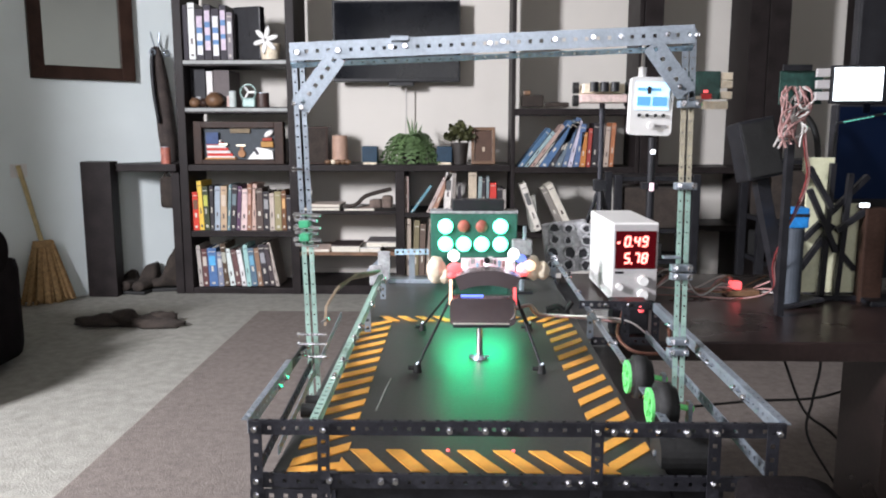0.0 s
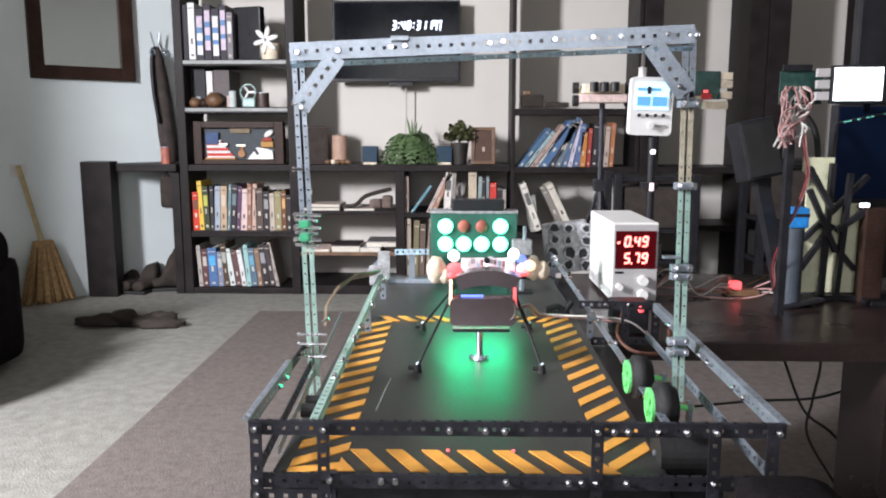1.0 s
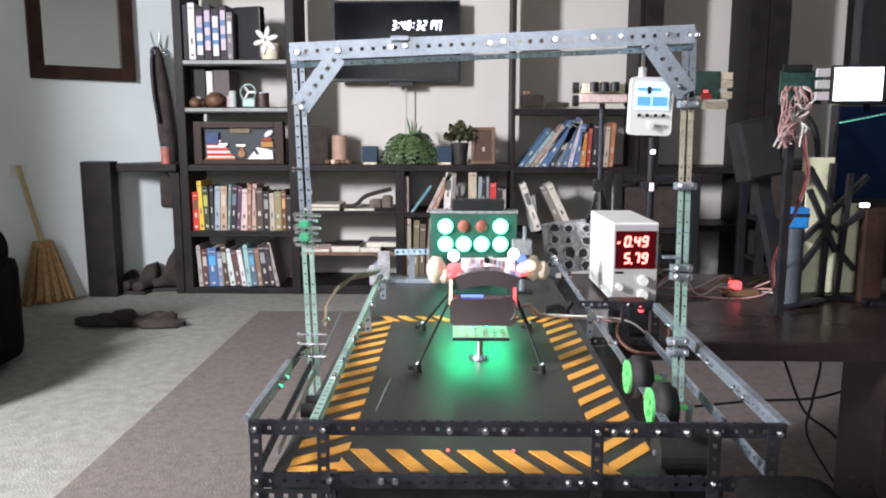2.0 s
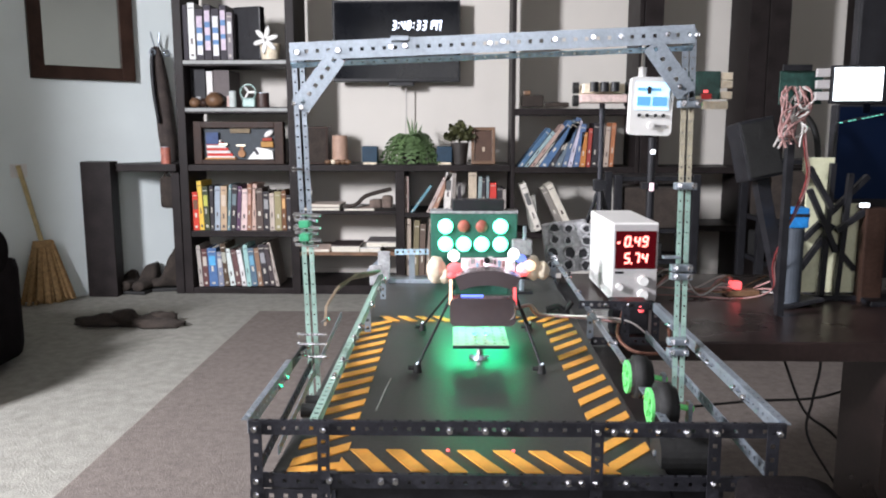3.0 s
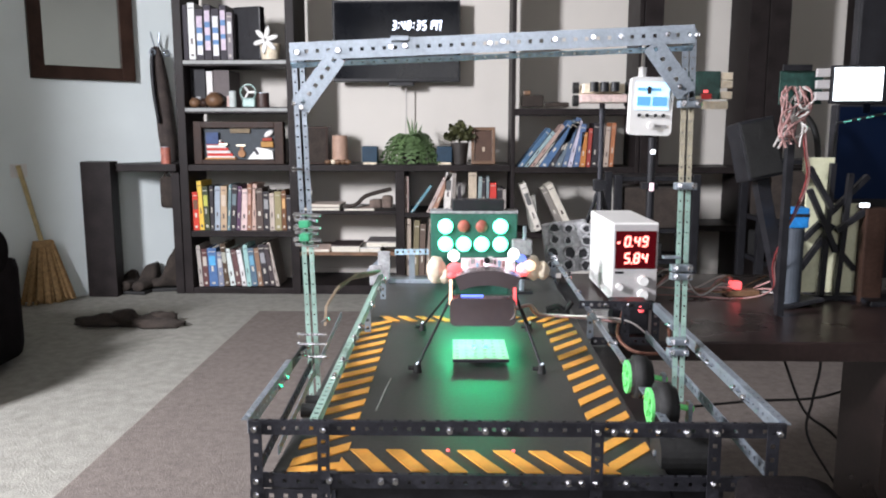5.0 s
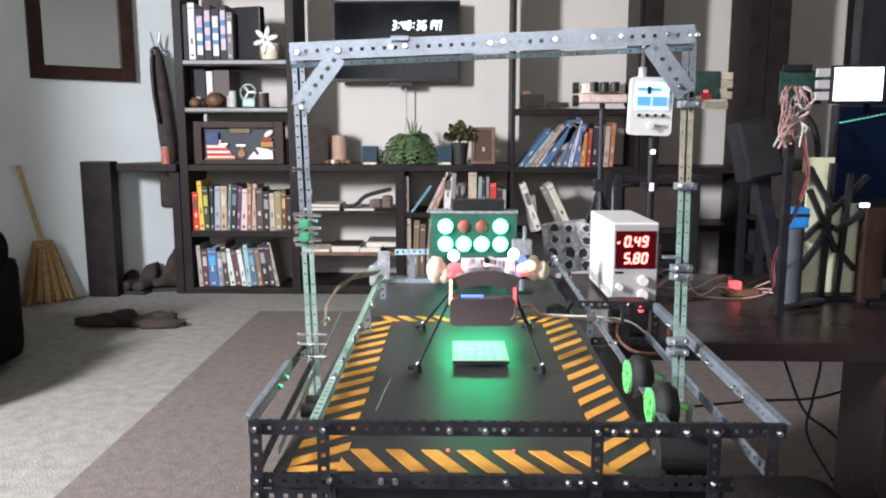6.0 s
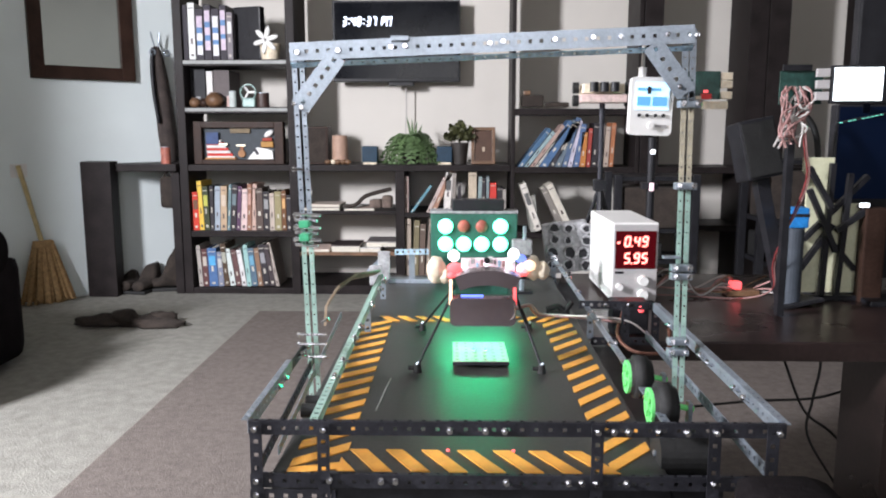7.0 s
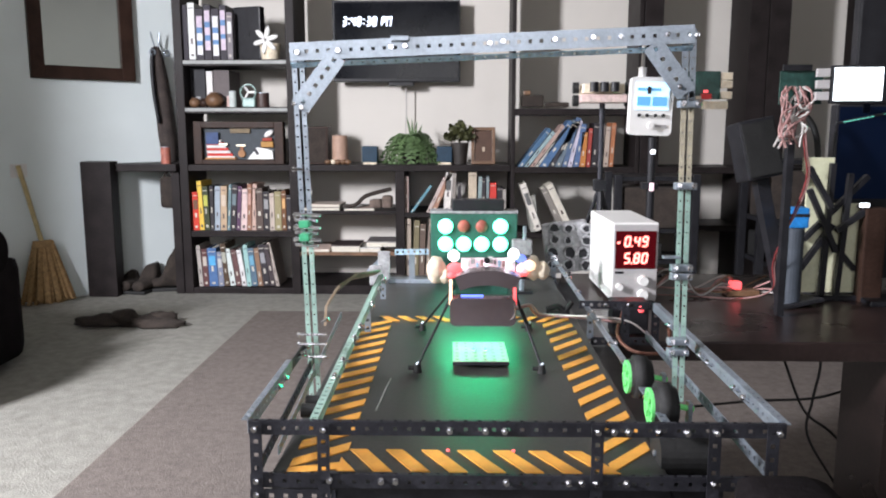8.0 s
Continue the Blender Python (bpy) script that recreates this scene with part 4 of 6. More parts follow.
def shoe(x, y, rz, tall, label):
    t = thing("shoe", label, "shoe", Matrix.Translation((x, y, 0)) @ pose(0, 0, 0, 0, 0, rz), "shoes under the console")
    bm = bmesh.new()
    prev = None
    for k in range(17):
        u = k / 16
        yy = -0.13 + 0.26 * u
        w = 0.045 * math.sin(math.pi * min(1, 0.18 + 0.75 * u)) + 0.008
        top = 0.055 + (tall - 0.055) * min(1.0, max(0.0, (u - 0.38) / 0.22)) ** 1.3
        ring = [bm.verts.new((w * math.cos(a), yy, 0.02 + top * (0.5 + 0.5 * math.sin(a)))) for a in [j * math.pi / 6 for j in range(12)]]
        if prev:
            for j in range(12):
                bm.faces.new((prev[j], prev[(j + 1) % 12], ring[(j + 1) % 12], ring[j]))
        else:
            bm.faces.new(ring)
        prev = ring
    bm.faces.new(prev)
    part("upper", bm, CLOTH, t, smooth=True)
    part("sole", boxes((-0.042, 0.042, -0.13, 0.13, 0, 0.02), bev=0.006), RUBBER, t)


shoe(-1.93, 4.46, 8, 0.1, "dark low shoe standing under the console")
shoe(-1.82, 4.45, -5, 0.13, "dark low shoe standing under the console")
shoe(-1.75, 4.6, -70, 0.2, "dark ankle boot standing beside the bookcase")
shoe(-1.72, 4.46, -80, 0.19, "dark ankle boot standing beside the bookcase")


def hanging_bag():
    t = thing("hanging_bag", "small black bag hanging under the console top", "bag", pose(-1.645, 4.4, 0.694))
    bm = bmesh.new()
    box(bm, -0.055, 0.05, -0.02, 0.04, -0.21, -0.03, bev=0.025)
    part("pouch", bm, CLOTH, t, smooth=True)
    bm = bmesh.new()
    tube(bm, [(-0.04, 0, -0.04), (0.0, 0, 0.0), (0.04, 0, -0.04)], 0.006)
    part("strap", bm, CLOTH, t)


hanging_bag()


def tin(x, y, z, r, h, m, name="tin_can", label="small red tin can on the console", cat="can"):
    t = thing(name, label, cat, pose(x, y, z))
    bm = bmesh.new()
    cyl(bm, (0, 0, 0), (0, 0, h), r, 20)
    part("body", bm, m, t, smooth=False)
    bm = bmesh.new()
    cyl(bm, (0, 0, h), (0, 0, h + 0.004), r * 0.92, 20)
    part("rim", bm, STEEL, t)
    return t


tin(-1.655, 4.39, 0.735, 0.026, 0.09, mat("faded_red_tin", (0.42, 0.14, 0.1), 0.5, 0.1, 0.4, 30))


def binder(x, w, h, spots):
    t = thing("binder", "dark ring binder with white and blue spine labels", "binder", pose(x, YF + 0.02, 1.3), "binders on the top shelf")
    part("case", boxes((0, w, 0, 0.24, 0, h), bev=0.003), cover((0.03, 0.025, 0.035)), t)
    for z0, z1, c in spots:
        part("label", boxes((w * 0.15, w * 0.85, -0.002, 0.0, z0, z1)), cover(c), t)


WH, BL, PK = (0.72, 0.72, 0.74), (0.12, 0.24, 0.46), (0.6, 0.5, 0.6)
binder(-1.527, 0.028, 0.29, [])
t_ = book(-1.495, YF + 0.02, 1.3, 0.035, 0.3, 0.22, (0.72, 0.73, 0.72), 0, None, "tall white folder standing on the top shelf", "binders on the top shelf")
binder(-1.455, 0.043, 0.27, [(0.025, 0.075, WH), (0.1, 0.14, WH), (0.075, 0.1, BL), (0.14, 0.17, BL), (0.17, 0.23, PK)])
binder(-1.41, 0.04, 0.29, [(0.05, 0.1, PK), (0.1, 0.13, BL), (0.13, 0.17, PK), (0.17, 0.2, BL), (0.2, 0.26, PK)])
binder(-1.368, 0.043, 0.27, [(0.02, 0.08, WH), (0.08, 0.105, BL), (0.105, 0.14, WH), (0.14, 0.17, BL), (0.17, 0.23, WH)])
binder(-1.323, 0.036, 0.29, [(0.05, 0.11, PK), (0.11, 0.135, BL), (0.135, 0.18, PK), (0.18, 0.21, BL), (0.21, 0.26, PK)])
book(-1.285, YF + 0.02, 1.3, 0.03, 0.25, 0.2, (0.2, 0.18, 0.2), 0, (0.72, 0.72, 0.72), "dark folder with a pale label", "binders on the top shelf")


def black_case():
    t = thing("black_case", "flat black case standing on the top shelf", "case", Matrix.Translation((-1.19, YF + 0.06, 1.3)) @ pose(0, 0, 0, 0, 0, -18))
    part("shell", boxes((-0.08, 0.09, 0, 0.05, 0, 0.285), bev=0.008), BLACKP, t)
    part("clasp", boxes((-0.01, 0.02, -0.004, 0.0, 0.13, 0.15)), BLACKP, t)


black_case()


def flower_vase():
    t = thing("flower_vase", "patterned cream pot with a white paper flower", "vase", pose(-1.055, YF + 0.04, 1.3))
    bm = bmesh.new()
    cyl(bm, (0, 0, 0), (0, 0, 0.085), 0.045, 20, 0.058)
    part("pot", bm, CREAM, t)
    for k in range(6):
        a = k * math.pi / 3 + 0.3
        bm = bmesh.new()
        bmesh.ops.create_icosphere(bm, subdivisions=2, radius=1, matrix=Matrix.Translation((-0.01 + 0.036 * math.cos(a), -0.055, 0.1 + 0.04 * math.sin(a))) @ Matrix.Rotation(-a, 4, "Y") @ Matrix.Diagonal((0.036, 0.006, 0.014, 1)))
        part("petal", bm, WHITEC, t, "white petal", smooth=True)


flower_vase()


def bowl(x, z, r, m, label):
    t = thing("bowl", label, "bowl", pose(x, YF + 0.06, z))
    bm = bmesh.new()
    bmesh.ops.create_uvsphere(bm, u_segments=20, v_segments=10, radius=r, matrix=Matrix.Translation((0, 0, r * 0.75)) @ Matrix.Diagonal((1, 1, 0.85, 1)))
    for v in bm.verts:
        v.co.z = max(v.co.z, 0)
    part("body", bm, m, t, smooth=True)
    bm = bmesh.new()
    cyl(bm, (0, 0, r * 1.5), (0, 0, r * 1.62), r * 0.5, 18)
    part("rim", bm, m, t)


bowl(-1.49, 1.045, 0.032, WOOD, "small round wooden bowl on the shelf")
bowl(-1.38, 1.045, 0.05, WOOD, "round brown wooden bowl on the shelf")
bowl(-1.435, 1.045, 0.03, FRAME_W, "small dark wooden bowl on the shelf")


def box_file(x, w, h, c, label):
    t = thing("box_file", label, "box file", pose(x, YF + 0.1, 1.045), "files on the second shelf")
    part("case", boxes((0, w, 0, 0.22, 0, h), bev=0.003), cover(c), t)
    part("pull_tab", boxes((w * 0.35, w * 0.65, -0.003, 0.0, 0.03, 0.06)), cover((0.3, 0.3, 0.3)), t)


box_file(-1.525, 0.085, 0.215, (0.02, 0.02, 0.024), "black box file on the second shelf")
box_file(-1.435, 0.035, 0.2, (0.7, 0.68, 0.66), "white box file on the second shelf")
box_file(-1.395, 0.09, 0.205, (0.12, 0.1, 0.1), "dark brown box file on the second shelf")


def small_fan():
    t = thing("desk_fan", "little pale green desk fan on the shelf", "fan", pose(-1.18, YF + 0.05, 1.045))
    mint = mat("mint_enamel", (0.35, 0.5, 0.47), 0.4, 0, 0.1, 30)
    part("base", boxes((-0.035, 0.035, -0.03, 0.03, 0, 0.05), bev=0.008), mint, t)
    bm = bmesh.new()
    ring = [(0.042 * math.cos(a), -0.03, 0.08 + 0.042 * math.sin(a)) for a in [k * math.pi / 8 for k in range(17)]]
    tube(bm, ring, 0.004, 6, 2)
    part("cage", bm, mint, t)
    for k in range(3):
        a = k * 2.1
        bm = bmesh.new()
        beam(bm, (0, -0.03, 0.08), (0.036 * math.cos(a), -0.03, 0.08 + 0.036 * math.sin(a)), 0.003, 0.012, (math.sin(a), 0.3, math.cos(a)))
        part("blade", bm, WHITEC, t)


small_fan()
tin(-1.275, YF + 0.05, 1.045, 0.02, 0.085, mat("clear_grey_bottle", (0.55, 0.6, 0.58), 0.15, 0, 0.1, 30), "glass_bottle", "small pale glass bottle on the shelf", "bottle")
tin(-1.3, YF + 0.07, 1.045, 0.014, 0.06, mat("pink_bottle", (0.6, 0.42, 0.38), 0.3, 0, 0.1, 30), "glass_bottle", "small pinkish bottle on the shelf", "bottle")
tin(-1.11, YF + 0.06, 1.045, 0.035, 0.075, mat("dark_mug_glaze", (0.06, 0.035, 0.03), 0.3, 0, 0.3, 30), "mug", "dark brown mug on the shelf", "mug")


def shadow_box():
    t = thing("shadow_box", "wooden shadow box with a striped flag and keepsakes", "shadow box", pose(-1.245, YF + 0.02, 0.732))
    for r in ((-0.25, -0.205, 0, 0.06, 0, 0.235), (0.2, 0.25, 0, 0.06, 0, 0.235), (-0.205, 0.2, 0, 0.06, 0, 0.025), (-0.205, 0.2, 0, 0.06, 0.2, 0.235)):
        part("frame_bar", boxes(r, bev=0.003), FRAME_W, t)
    part("backing", boxes((-0.204, 0.199, 0.035, 0.055, 0.026, 0.199)), cover((0.05, 0.06, 0.07)), t)
    for k in range(7):
        c = (0.55, 0.05, 0.04) if k % 2 else (0.72, 0.7, 0.68)
        part("flag_stripe", boxes((-0.185, -0.03 - 0.012 * k, 0.024 - 0.001 * k, 0.034, 0.03 + 0.015 * k, 0.044 + 0.015 * k)), cover(c), t)
    part("flag_field", boxes((-0.185, -0.115, 0.012, 0.02, 0.11, 0.175)), cover((0.05, 0.08, 0.18)), t)
    part("wooden_base", boxes((-0.19, -0.02, 0.008, 0.03, 0.026, 0.036)), cover((0.42, 0.2, 0.07)), t)
    # a folded white cloth with dark braid, a gold badge above it, ribbons and a medal
    bm = bmesh.new()
    ring = [(0.045, 0.028), (0.19, 0.028), (0.185, 0.075), (0.15, 0.085), (0.1, 0.092)]
    lo = [bm.verts.new((x, 0.01, z)) for x, z in ring]
    hi = [bm.verts.new((x, 0.034, z)) for x, z in ring]
    bm.faces.new(lo)
    bm.faces.new(hi[::-1])
    for k in range(5):
        bm.faces.new((lo[(k + 1) % 5], lo[k], hi[k], hi[(k + 1) % 5]))
    part("folded_cloth", bm, WHITEC, t, "white folded cloth")
    bm = bmesh.new()
    beam(bm, (0.085, 0.008, 0.085), (0.105, 0.008, 0.055), 0.004, 0.016, (1, 0, 0.6))
    part("braid", bm, cover((0.05, 0.05, 0.06)), t)
    part("gold_badge", boxes((0.12, 0.19, 0.014, 0.034, 0.093, 0.125), bev=0.006), cover((0.45, 0.24, 0.07)), t, "gold and red badge")
    part("badge_band", boxes((0.13, 0.185, 0.012, 0.03, 0.128, 0.145), bev=0.004), cover((0.35, 0.06, 0.04)), t)
    bm = bmesh.new()
    bmesh.ops.create_icosphere(bm, subdivisions=2, radius=1, matrix=Matrix.Translation((0.165, 0.02, 0.168)) @ Matrix.Rotation(-0.6, 4, "Y") @ Matrix.Diagonal((0.03, 0.008, 0.016, 1)))
    part("white_keepsake", bm, WHITEC, t, smooth=True)
    part("brass_plate", boxes((-0.05, 0.06, 0.02, 0.034, 0.172, 0.196)), cover((0.2, 0.15, 0.09)), t)
    bm = bmesh.new()
    cyl(bm, (0.01, 0.02, 0.058), (0.01, 0.034, 0.058), 0.02, 18)
    part("medal", bm, cover((0.4, 0.2, 0.09)), t)
    part("ribbon", boxes((-0.018, 0.03, 0.024, 0.034, 0.098, 0.108)), BRASS, t)
    part("ribbon", boxes((0.002, 0.02, 0.026, 0.034, 0.079, 0.097)), cover((0.3, 0.12, 0.06)), t)
    part("ribbon", boxes((-0.11, -0.065, 0.008, 0.012, 0.105, 0.115)), BRASS, t)


shadow_box()


def speaker(x, w, h, label, name="speaker"):
    t = thing(name, label, name.replace("_", " "), pose(x, YF + 0.08, 0.73))
    part("case", boxes((-w / 2, w / 2, 0, 0.12, 0, h), bev=0.004), FRAME_W, t)
    part("front_cloth", boxes((-w / 2 + 0.012, w / 2 - 0.012, -0.003, 0.0, 0.012, h - 0.012)), CLOTH, t)


speaker(-0.82, 0.125, 0.21, "dark brown box loudspeaker on the shelf")


def picture_frame():
    t = thing("picture_frame", "brown wooden picture frame standing on the shelf", "picture frame", pose(0.112, YF + 0.09, 0.732, -6))
    for r in ((-0.067, -0.05, 0, 0.02, 0, 0.205), (0.05, 0.067, 0, 0.02, 0, 0.205), (-0.05, 0.05, 0, 0.02, 0, 0.018), (-0.05, 0.05, 0, 0.02, 0.187, 0.205)):
        part("frame_bar", boxes(r, bev=0.002), WOOD, t)
    part("picture", boxes((-0.049, 0.049, 0.01, 0.016, 0.019, 0.186)), cover((0.09, 0.05, 0.035)), t)
    part("pale_mark", boxes((-0.005, 0.01, 0.006, 0.0095, 0.07, 0.095)), cover((0.5, 0.4, 0.3)), t)


picture_frame()


def candle_block(x, w, h, m, label):
    t = thing("candle", label, "candle", pose(x, YF + 0.08, 0.73))
    bm = bmesh.new()
    cyl(bm, (0, 0, 0), (0, 0, h), w / 2, 24, w / 2 * 0.94)
    part("wax", bm, m, t)
    bm = bmesh.new()
    cyl(bm, (0, 0, h), (0, 0, h + 0.01), 0.002, 6)
    part("wick", bm, BLACKP, t)


candle_block(-0.69, 0.09, 0.16, mat("tan_wax", (0.42, 0.27, 0.2), 0.6, 0, 0.15, 20), "thick tan pillar candle on the shelf")


def trinkets():
    t = thing("pinecone", "dark little pine cones heaped on the shelf", "pine cone", pose(-0.69, YF + 0.025, 0.73))
    for k in range(5):
        bm = bmesh.new()
        bmesh.ops.create_icosphere(bm, subdivisions=2, radius=0.016, matrix=Matrix.Translation((-0.06 + 0.028 * k, 0.006 * (k % 2), 0.015)) @ Matrix.Diagonal((1.2, 1, 0.9, 1)))
        part("cone", bm, WOOD if k != 1 else CREAM, t)


trinkets()


def blue_cube(x, label):
    t = thing("clock_cube", label, "cube clock", pose(x, YF + 0.06, 0.73))
    part("body", boxes((-0.043, 0.043, 0, 0.07, 0.012, 0.1), bev=0.005), cover((0.02, 0.045, 0.075)), t)
    part("base", boxes((-0.036, 0.036, 0, 0.06, 0, 0.012)), CREAM, t)


blue_cube(-0.522, "dark blue cube with a cream base on the shelf")
blue_cube(-0.105, "dark blue cube beside the fern")


def leaf_mesh(bm, base, tip, w, bend):
    """A leaf blade from base to tip that arches by bend."""
    base, tip = Vector(base), Vector(tip)
    d = tip - base
    side = d.cross(Vector((0.2, -1, 0.3))).normalized()
    rows = []
    for k in range(5):
        u = k / 4
        c = base + d * u + Vector((0, 0, bend * math.sin(math.pi * u)))
        s = w * (math.sin(math.pi * min(1, 0.12 + 0.88 * u)) + 0.04)
        rows.append((bm.verts.new(c - side * s), bm.verts.new(c + Vector((0, 0.0, -s * 0.4))), bm.verts.new(c + side * s)))
    for a, b in zip(rows, rows[1:]):
        bm.faces.new((a[0], a[1], b[1], b[0]))
        bm.faces.new((a[1], a[2], b[2], b[1]))


def fern():
    t = thing("fern", "bushy green fern with arching fronds in a pot", "plant", pose(-0.3, YF + 0.12, 0.73))
    bm = bmesh.new()
    cyl(bm, (0, 0, 0), (0, 0, 0.07), 0.04, 20, 0.055)
    part("pot", bm, POT, t)
    rnd = random.Random(4)
    for k in range(64):
        a = rnd.uniform(0, 2 * math.pi)
        reach = rnd.uniform(0.11, 0.225)
        droop = rnd.uniform(-0.1, 0.03)
        end = Vector((math.cos(a) * reach, math.sin(a) * reach * 0.6, droop))
        top = rnd.uniform(0.07, 0.135)
        bm = bmesh.new()
        pts = []
        for j in range(15):
            u = j / 14
            pts.append(Vector((end.x * u, end.y * u, max(0.012, 0.07 + (end.z - 0.07) * u + top * math.sin(math.pi * min(1, u * 1.05)) ** 0.8))))
        for j in range(1, 14):
            d = (pts[j + 1] - pts[j - 1]).normalized()
            s = d.cross(Vector((0, 0, 1))).normalized()
            ln = 0.036 * math.sin(math.pi * (0.1 + 0.86 * j / 14)) + 0.004
            for sg in (-1, 1):
                leaf_mesh(bm, pts[j], pts[j] + s * sg * ln + d * 0.008 + Vector((0, 0, -0.006)), 0.006, 0.002)
        tube(bm, pts[::3], 0.0012, 4, 2)
        part("frond", bm, FERN, t)
    for k in range(4):
        bm = bmesh.new()
        leaf_mesh(bm, (0.02, 0, 0.1), (-0.02 + 0.03 * k, 0.02, 0.27 - 0.015 * k), 0.007, 0.0)
        part("frond", bm, FERN, t)


fern()


def ivy():
    t = thing("potted_ivy", "dark leafy plant in a tall black pot", "plant", pose(-0.02, YF + 0.1, 0.73))
    bm = bmesh.new()
    cyl(bm, (0, 0, 0), (0, 0, 0.12), 0.038, 20, 0.052)
    part("pot", bm, POT, t)
    rnd = random.Random(9)
    bm = bmesh.new()
    for k in range(220):
        a, e = rnd.uniform(0, 6.28), rnd.uniform(-0.1, 1.5)
        r = rnd.uniform(0.03, 0.085)
        c = Vector((math.cos(a) * math.cos(e) * r, math.sin(a) * math.cos(e) * r, 0.14 + math.sin(e) * r * 0.95))
        o = Vector((rnd.uniform(-1, 1), rnd.uniform(-1, 1), rnd.uniform(-0.4, 0.8))).normalized() * 0.03
        leaf_mesh(bm, c, c + o, 0.012, 0.003)
    tagged(part("foliage", bm, IVY, t), kind="stuff")


ivy()


def magazine(x, y, z, w, d, h, c, rz, label):
    t = thing("magazine", label, "magazine", pose(x, y, z, 0, 0, rz), "papers on the low shelves")
    part("cover", boxes((-w / 2, w / 2, 0, d, h * 0.8, h)), cover(c), t)
    part("pages", boxes((-w / 2 + 0.002, w / 2 - 0.002, 0.001, d - 0.002, 0, h * 0.79)), PAPER, t)


magazine(-0.79, YF + 0.02, 0.475, 0.2, 0.2, 0.018, (0.1, 0.06, 0.05), 3, "dark magazine lying on the shelf")
magazine(-0.78, YF + 0.03, 0.4935, 0.18, 0.2, 0.014, (0.7, 0.6, 0.52), -2, "cream magazine on top of another")
magazine(-0.58, YF + 0.02, 0.475, 0.17, 0.18, 0.01, (0.6, 0.58, 0.55), 0, "pale booklet lying on the shelf")
magazine(-0.82, YF + 0.01, 0.242, 0.14, 0.2, 0.016, (0.7, 0.55, 0.48), 0, "pale pink magazine lying on the low shelf")
magazine(-0.66, YF + 0.01, 0.242, 0.16, 0.2, 0.04, (0.05, 0.035, 0.035), 0, "thick dark album lying on the low shelf")
magazine(-0.52, YF + 0.01, 0.242, 0.12, 0.2, 0.024, (0.75, 0.73, 0.7), 0, "white book lying on the low shelf")
magazine(-0.45, YF + 0.05, 0.267, 0.19, 0.2, 0.03, (0.2, 0.18, 0.18), 0, "grey box file lying on the low shelf")


def folded_blanket():
    t = thing("folded_scarf", "brown folded scarf heaped on the shelf", "scarf", pose(-0.45, YF + 0.06, 0.486))
    for x, w, h, rz in ((-0.04, 0.07, 0.05, 10), (0.02, 0.06, 0.07, -14), (-0.1, 0.09, 0.02, 24)):
        bm = bmesh.new()
        box(bm, x - w / 2, x + w / 2, -0.02, 0.06, 0.0, h, bev=min(w, h) * 0.3)
        bmesh.ops.transform(bm, matrix=pose(0, 0, 0, 0, -rz * 0.3, 0), verts=bm.verts)
        part("fold", bm, mat("brown_wool", (0.16, 0.12, 0.1), 0.95, 0, 0.35, 30, 0.5), t, smooth=True)
    bm = bmesh.new()
    tube(bm, [(-0.22, -0.02, 0.0), (-0.15, -0.02, 0.02), (-0.09, -0.02, 0.07), (0.05, -0.02, 0.11)], 0.012)
    part("tassel", bm, CLOTH, t)


folded_blanket()

# books in the low unit under the television
for x, z, w, h, c, lean in ((-0.325, 0.465, 0.022, 0.2, (0.3, 0.22, 0.2), 0), (-0.295, 0.465, 0.014, 0.19, (0.12, 0.26, 0.32), 36), (-0.205, 0.465, 0.018, 0.22, (0.5, 0.4, 0.37), 26), (-0.18, 0.465, 0.024, 0.27, (0.36, 0.2, 0.14), 24),
                            (-0.11, 0.465, 0.038, 0.225, (0.7, 0.66, 0.62), 4), (-0.065, 0.465, 0.02, 0.22, (0.25, 0.22, 0.2), 2), (-0.03, 0.465, 0.02, 0.17, DK, 0), (0.03, 0.465, 0.045, 0.225, (0.5, 0.42, 0.32), 0), (0.08, 0.465, 0.02, 0.2, (0.25, 0.32, 0.32), 2), (0.105, 0.465, 0.02, 0.19, DK, 0),
                            (0.13, 0.465, 0.015, 0.2, (0.2, 0.24, 0.25), 0), (0.15, 0.465, 0.035, 0.165, (0.55, 0.05, 0.04), 0), (0.19, 0.465, 0.03, 0.14, DK, 0), (0.222, 0.465, 0.016, 0.13, (0.4, 0.36, 0.33), 0),
                            (-0.322, 0.05, 0.03, 0.38, (0.4, 0.33, 0.27), 0), (-0.285, 0.05, 0.03, 0.37, (0.2, 0.17, 0.1), 2), (-0.25, 0.05, 0.03, 0.35, (0.14, 0.1, 0.08), 2), (-0.215, 0.05, 0.025, 0.38, (0.3, 0.24, 0.2), 4), (-0.185, 0.05, 0.03, 0.3, DK, 0)):
    book(x, YF + 0.03, z, w, h, 0.16, c, lean, (0.1, 0.1, 0.1) if c[0] > 0.6 else None)
# leaning books on the shelf beside the television
x = 0.3
for w, h, c, lean in ((0.024, 0.27, (0.07, 0.14, 0.24), 38), (0.02, 0.25, (0.28, 0.38, 0.4), 38), (0.02, 0.29, (0.42, 0.3, 0.26), 37), (0.012, 0.28, (0.5, 0.5, 0.46), 37), (0.04, 0.3, (0.08, 0.15, 0.28), 32), (0.024, 0.29, (0.05, 0.05, 0.06), 30), (0.03, 0.27, (0.14, 0.18, 0.22), 20),
                      (0.026, 0.28, (0.1, 0.15, 0.25), 16), (0.022, 0.26, (0.55, 0.52, 0.62), 12), (0.03, 0.24, (0.1, 0.16, 0.3), 10)):
    book(x, YF + 0.03, 0.72, w, h, 0.17, c, lean)
    x += w / math.cos(radians(lean)) + 0.006
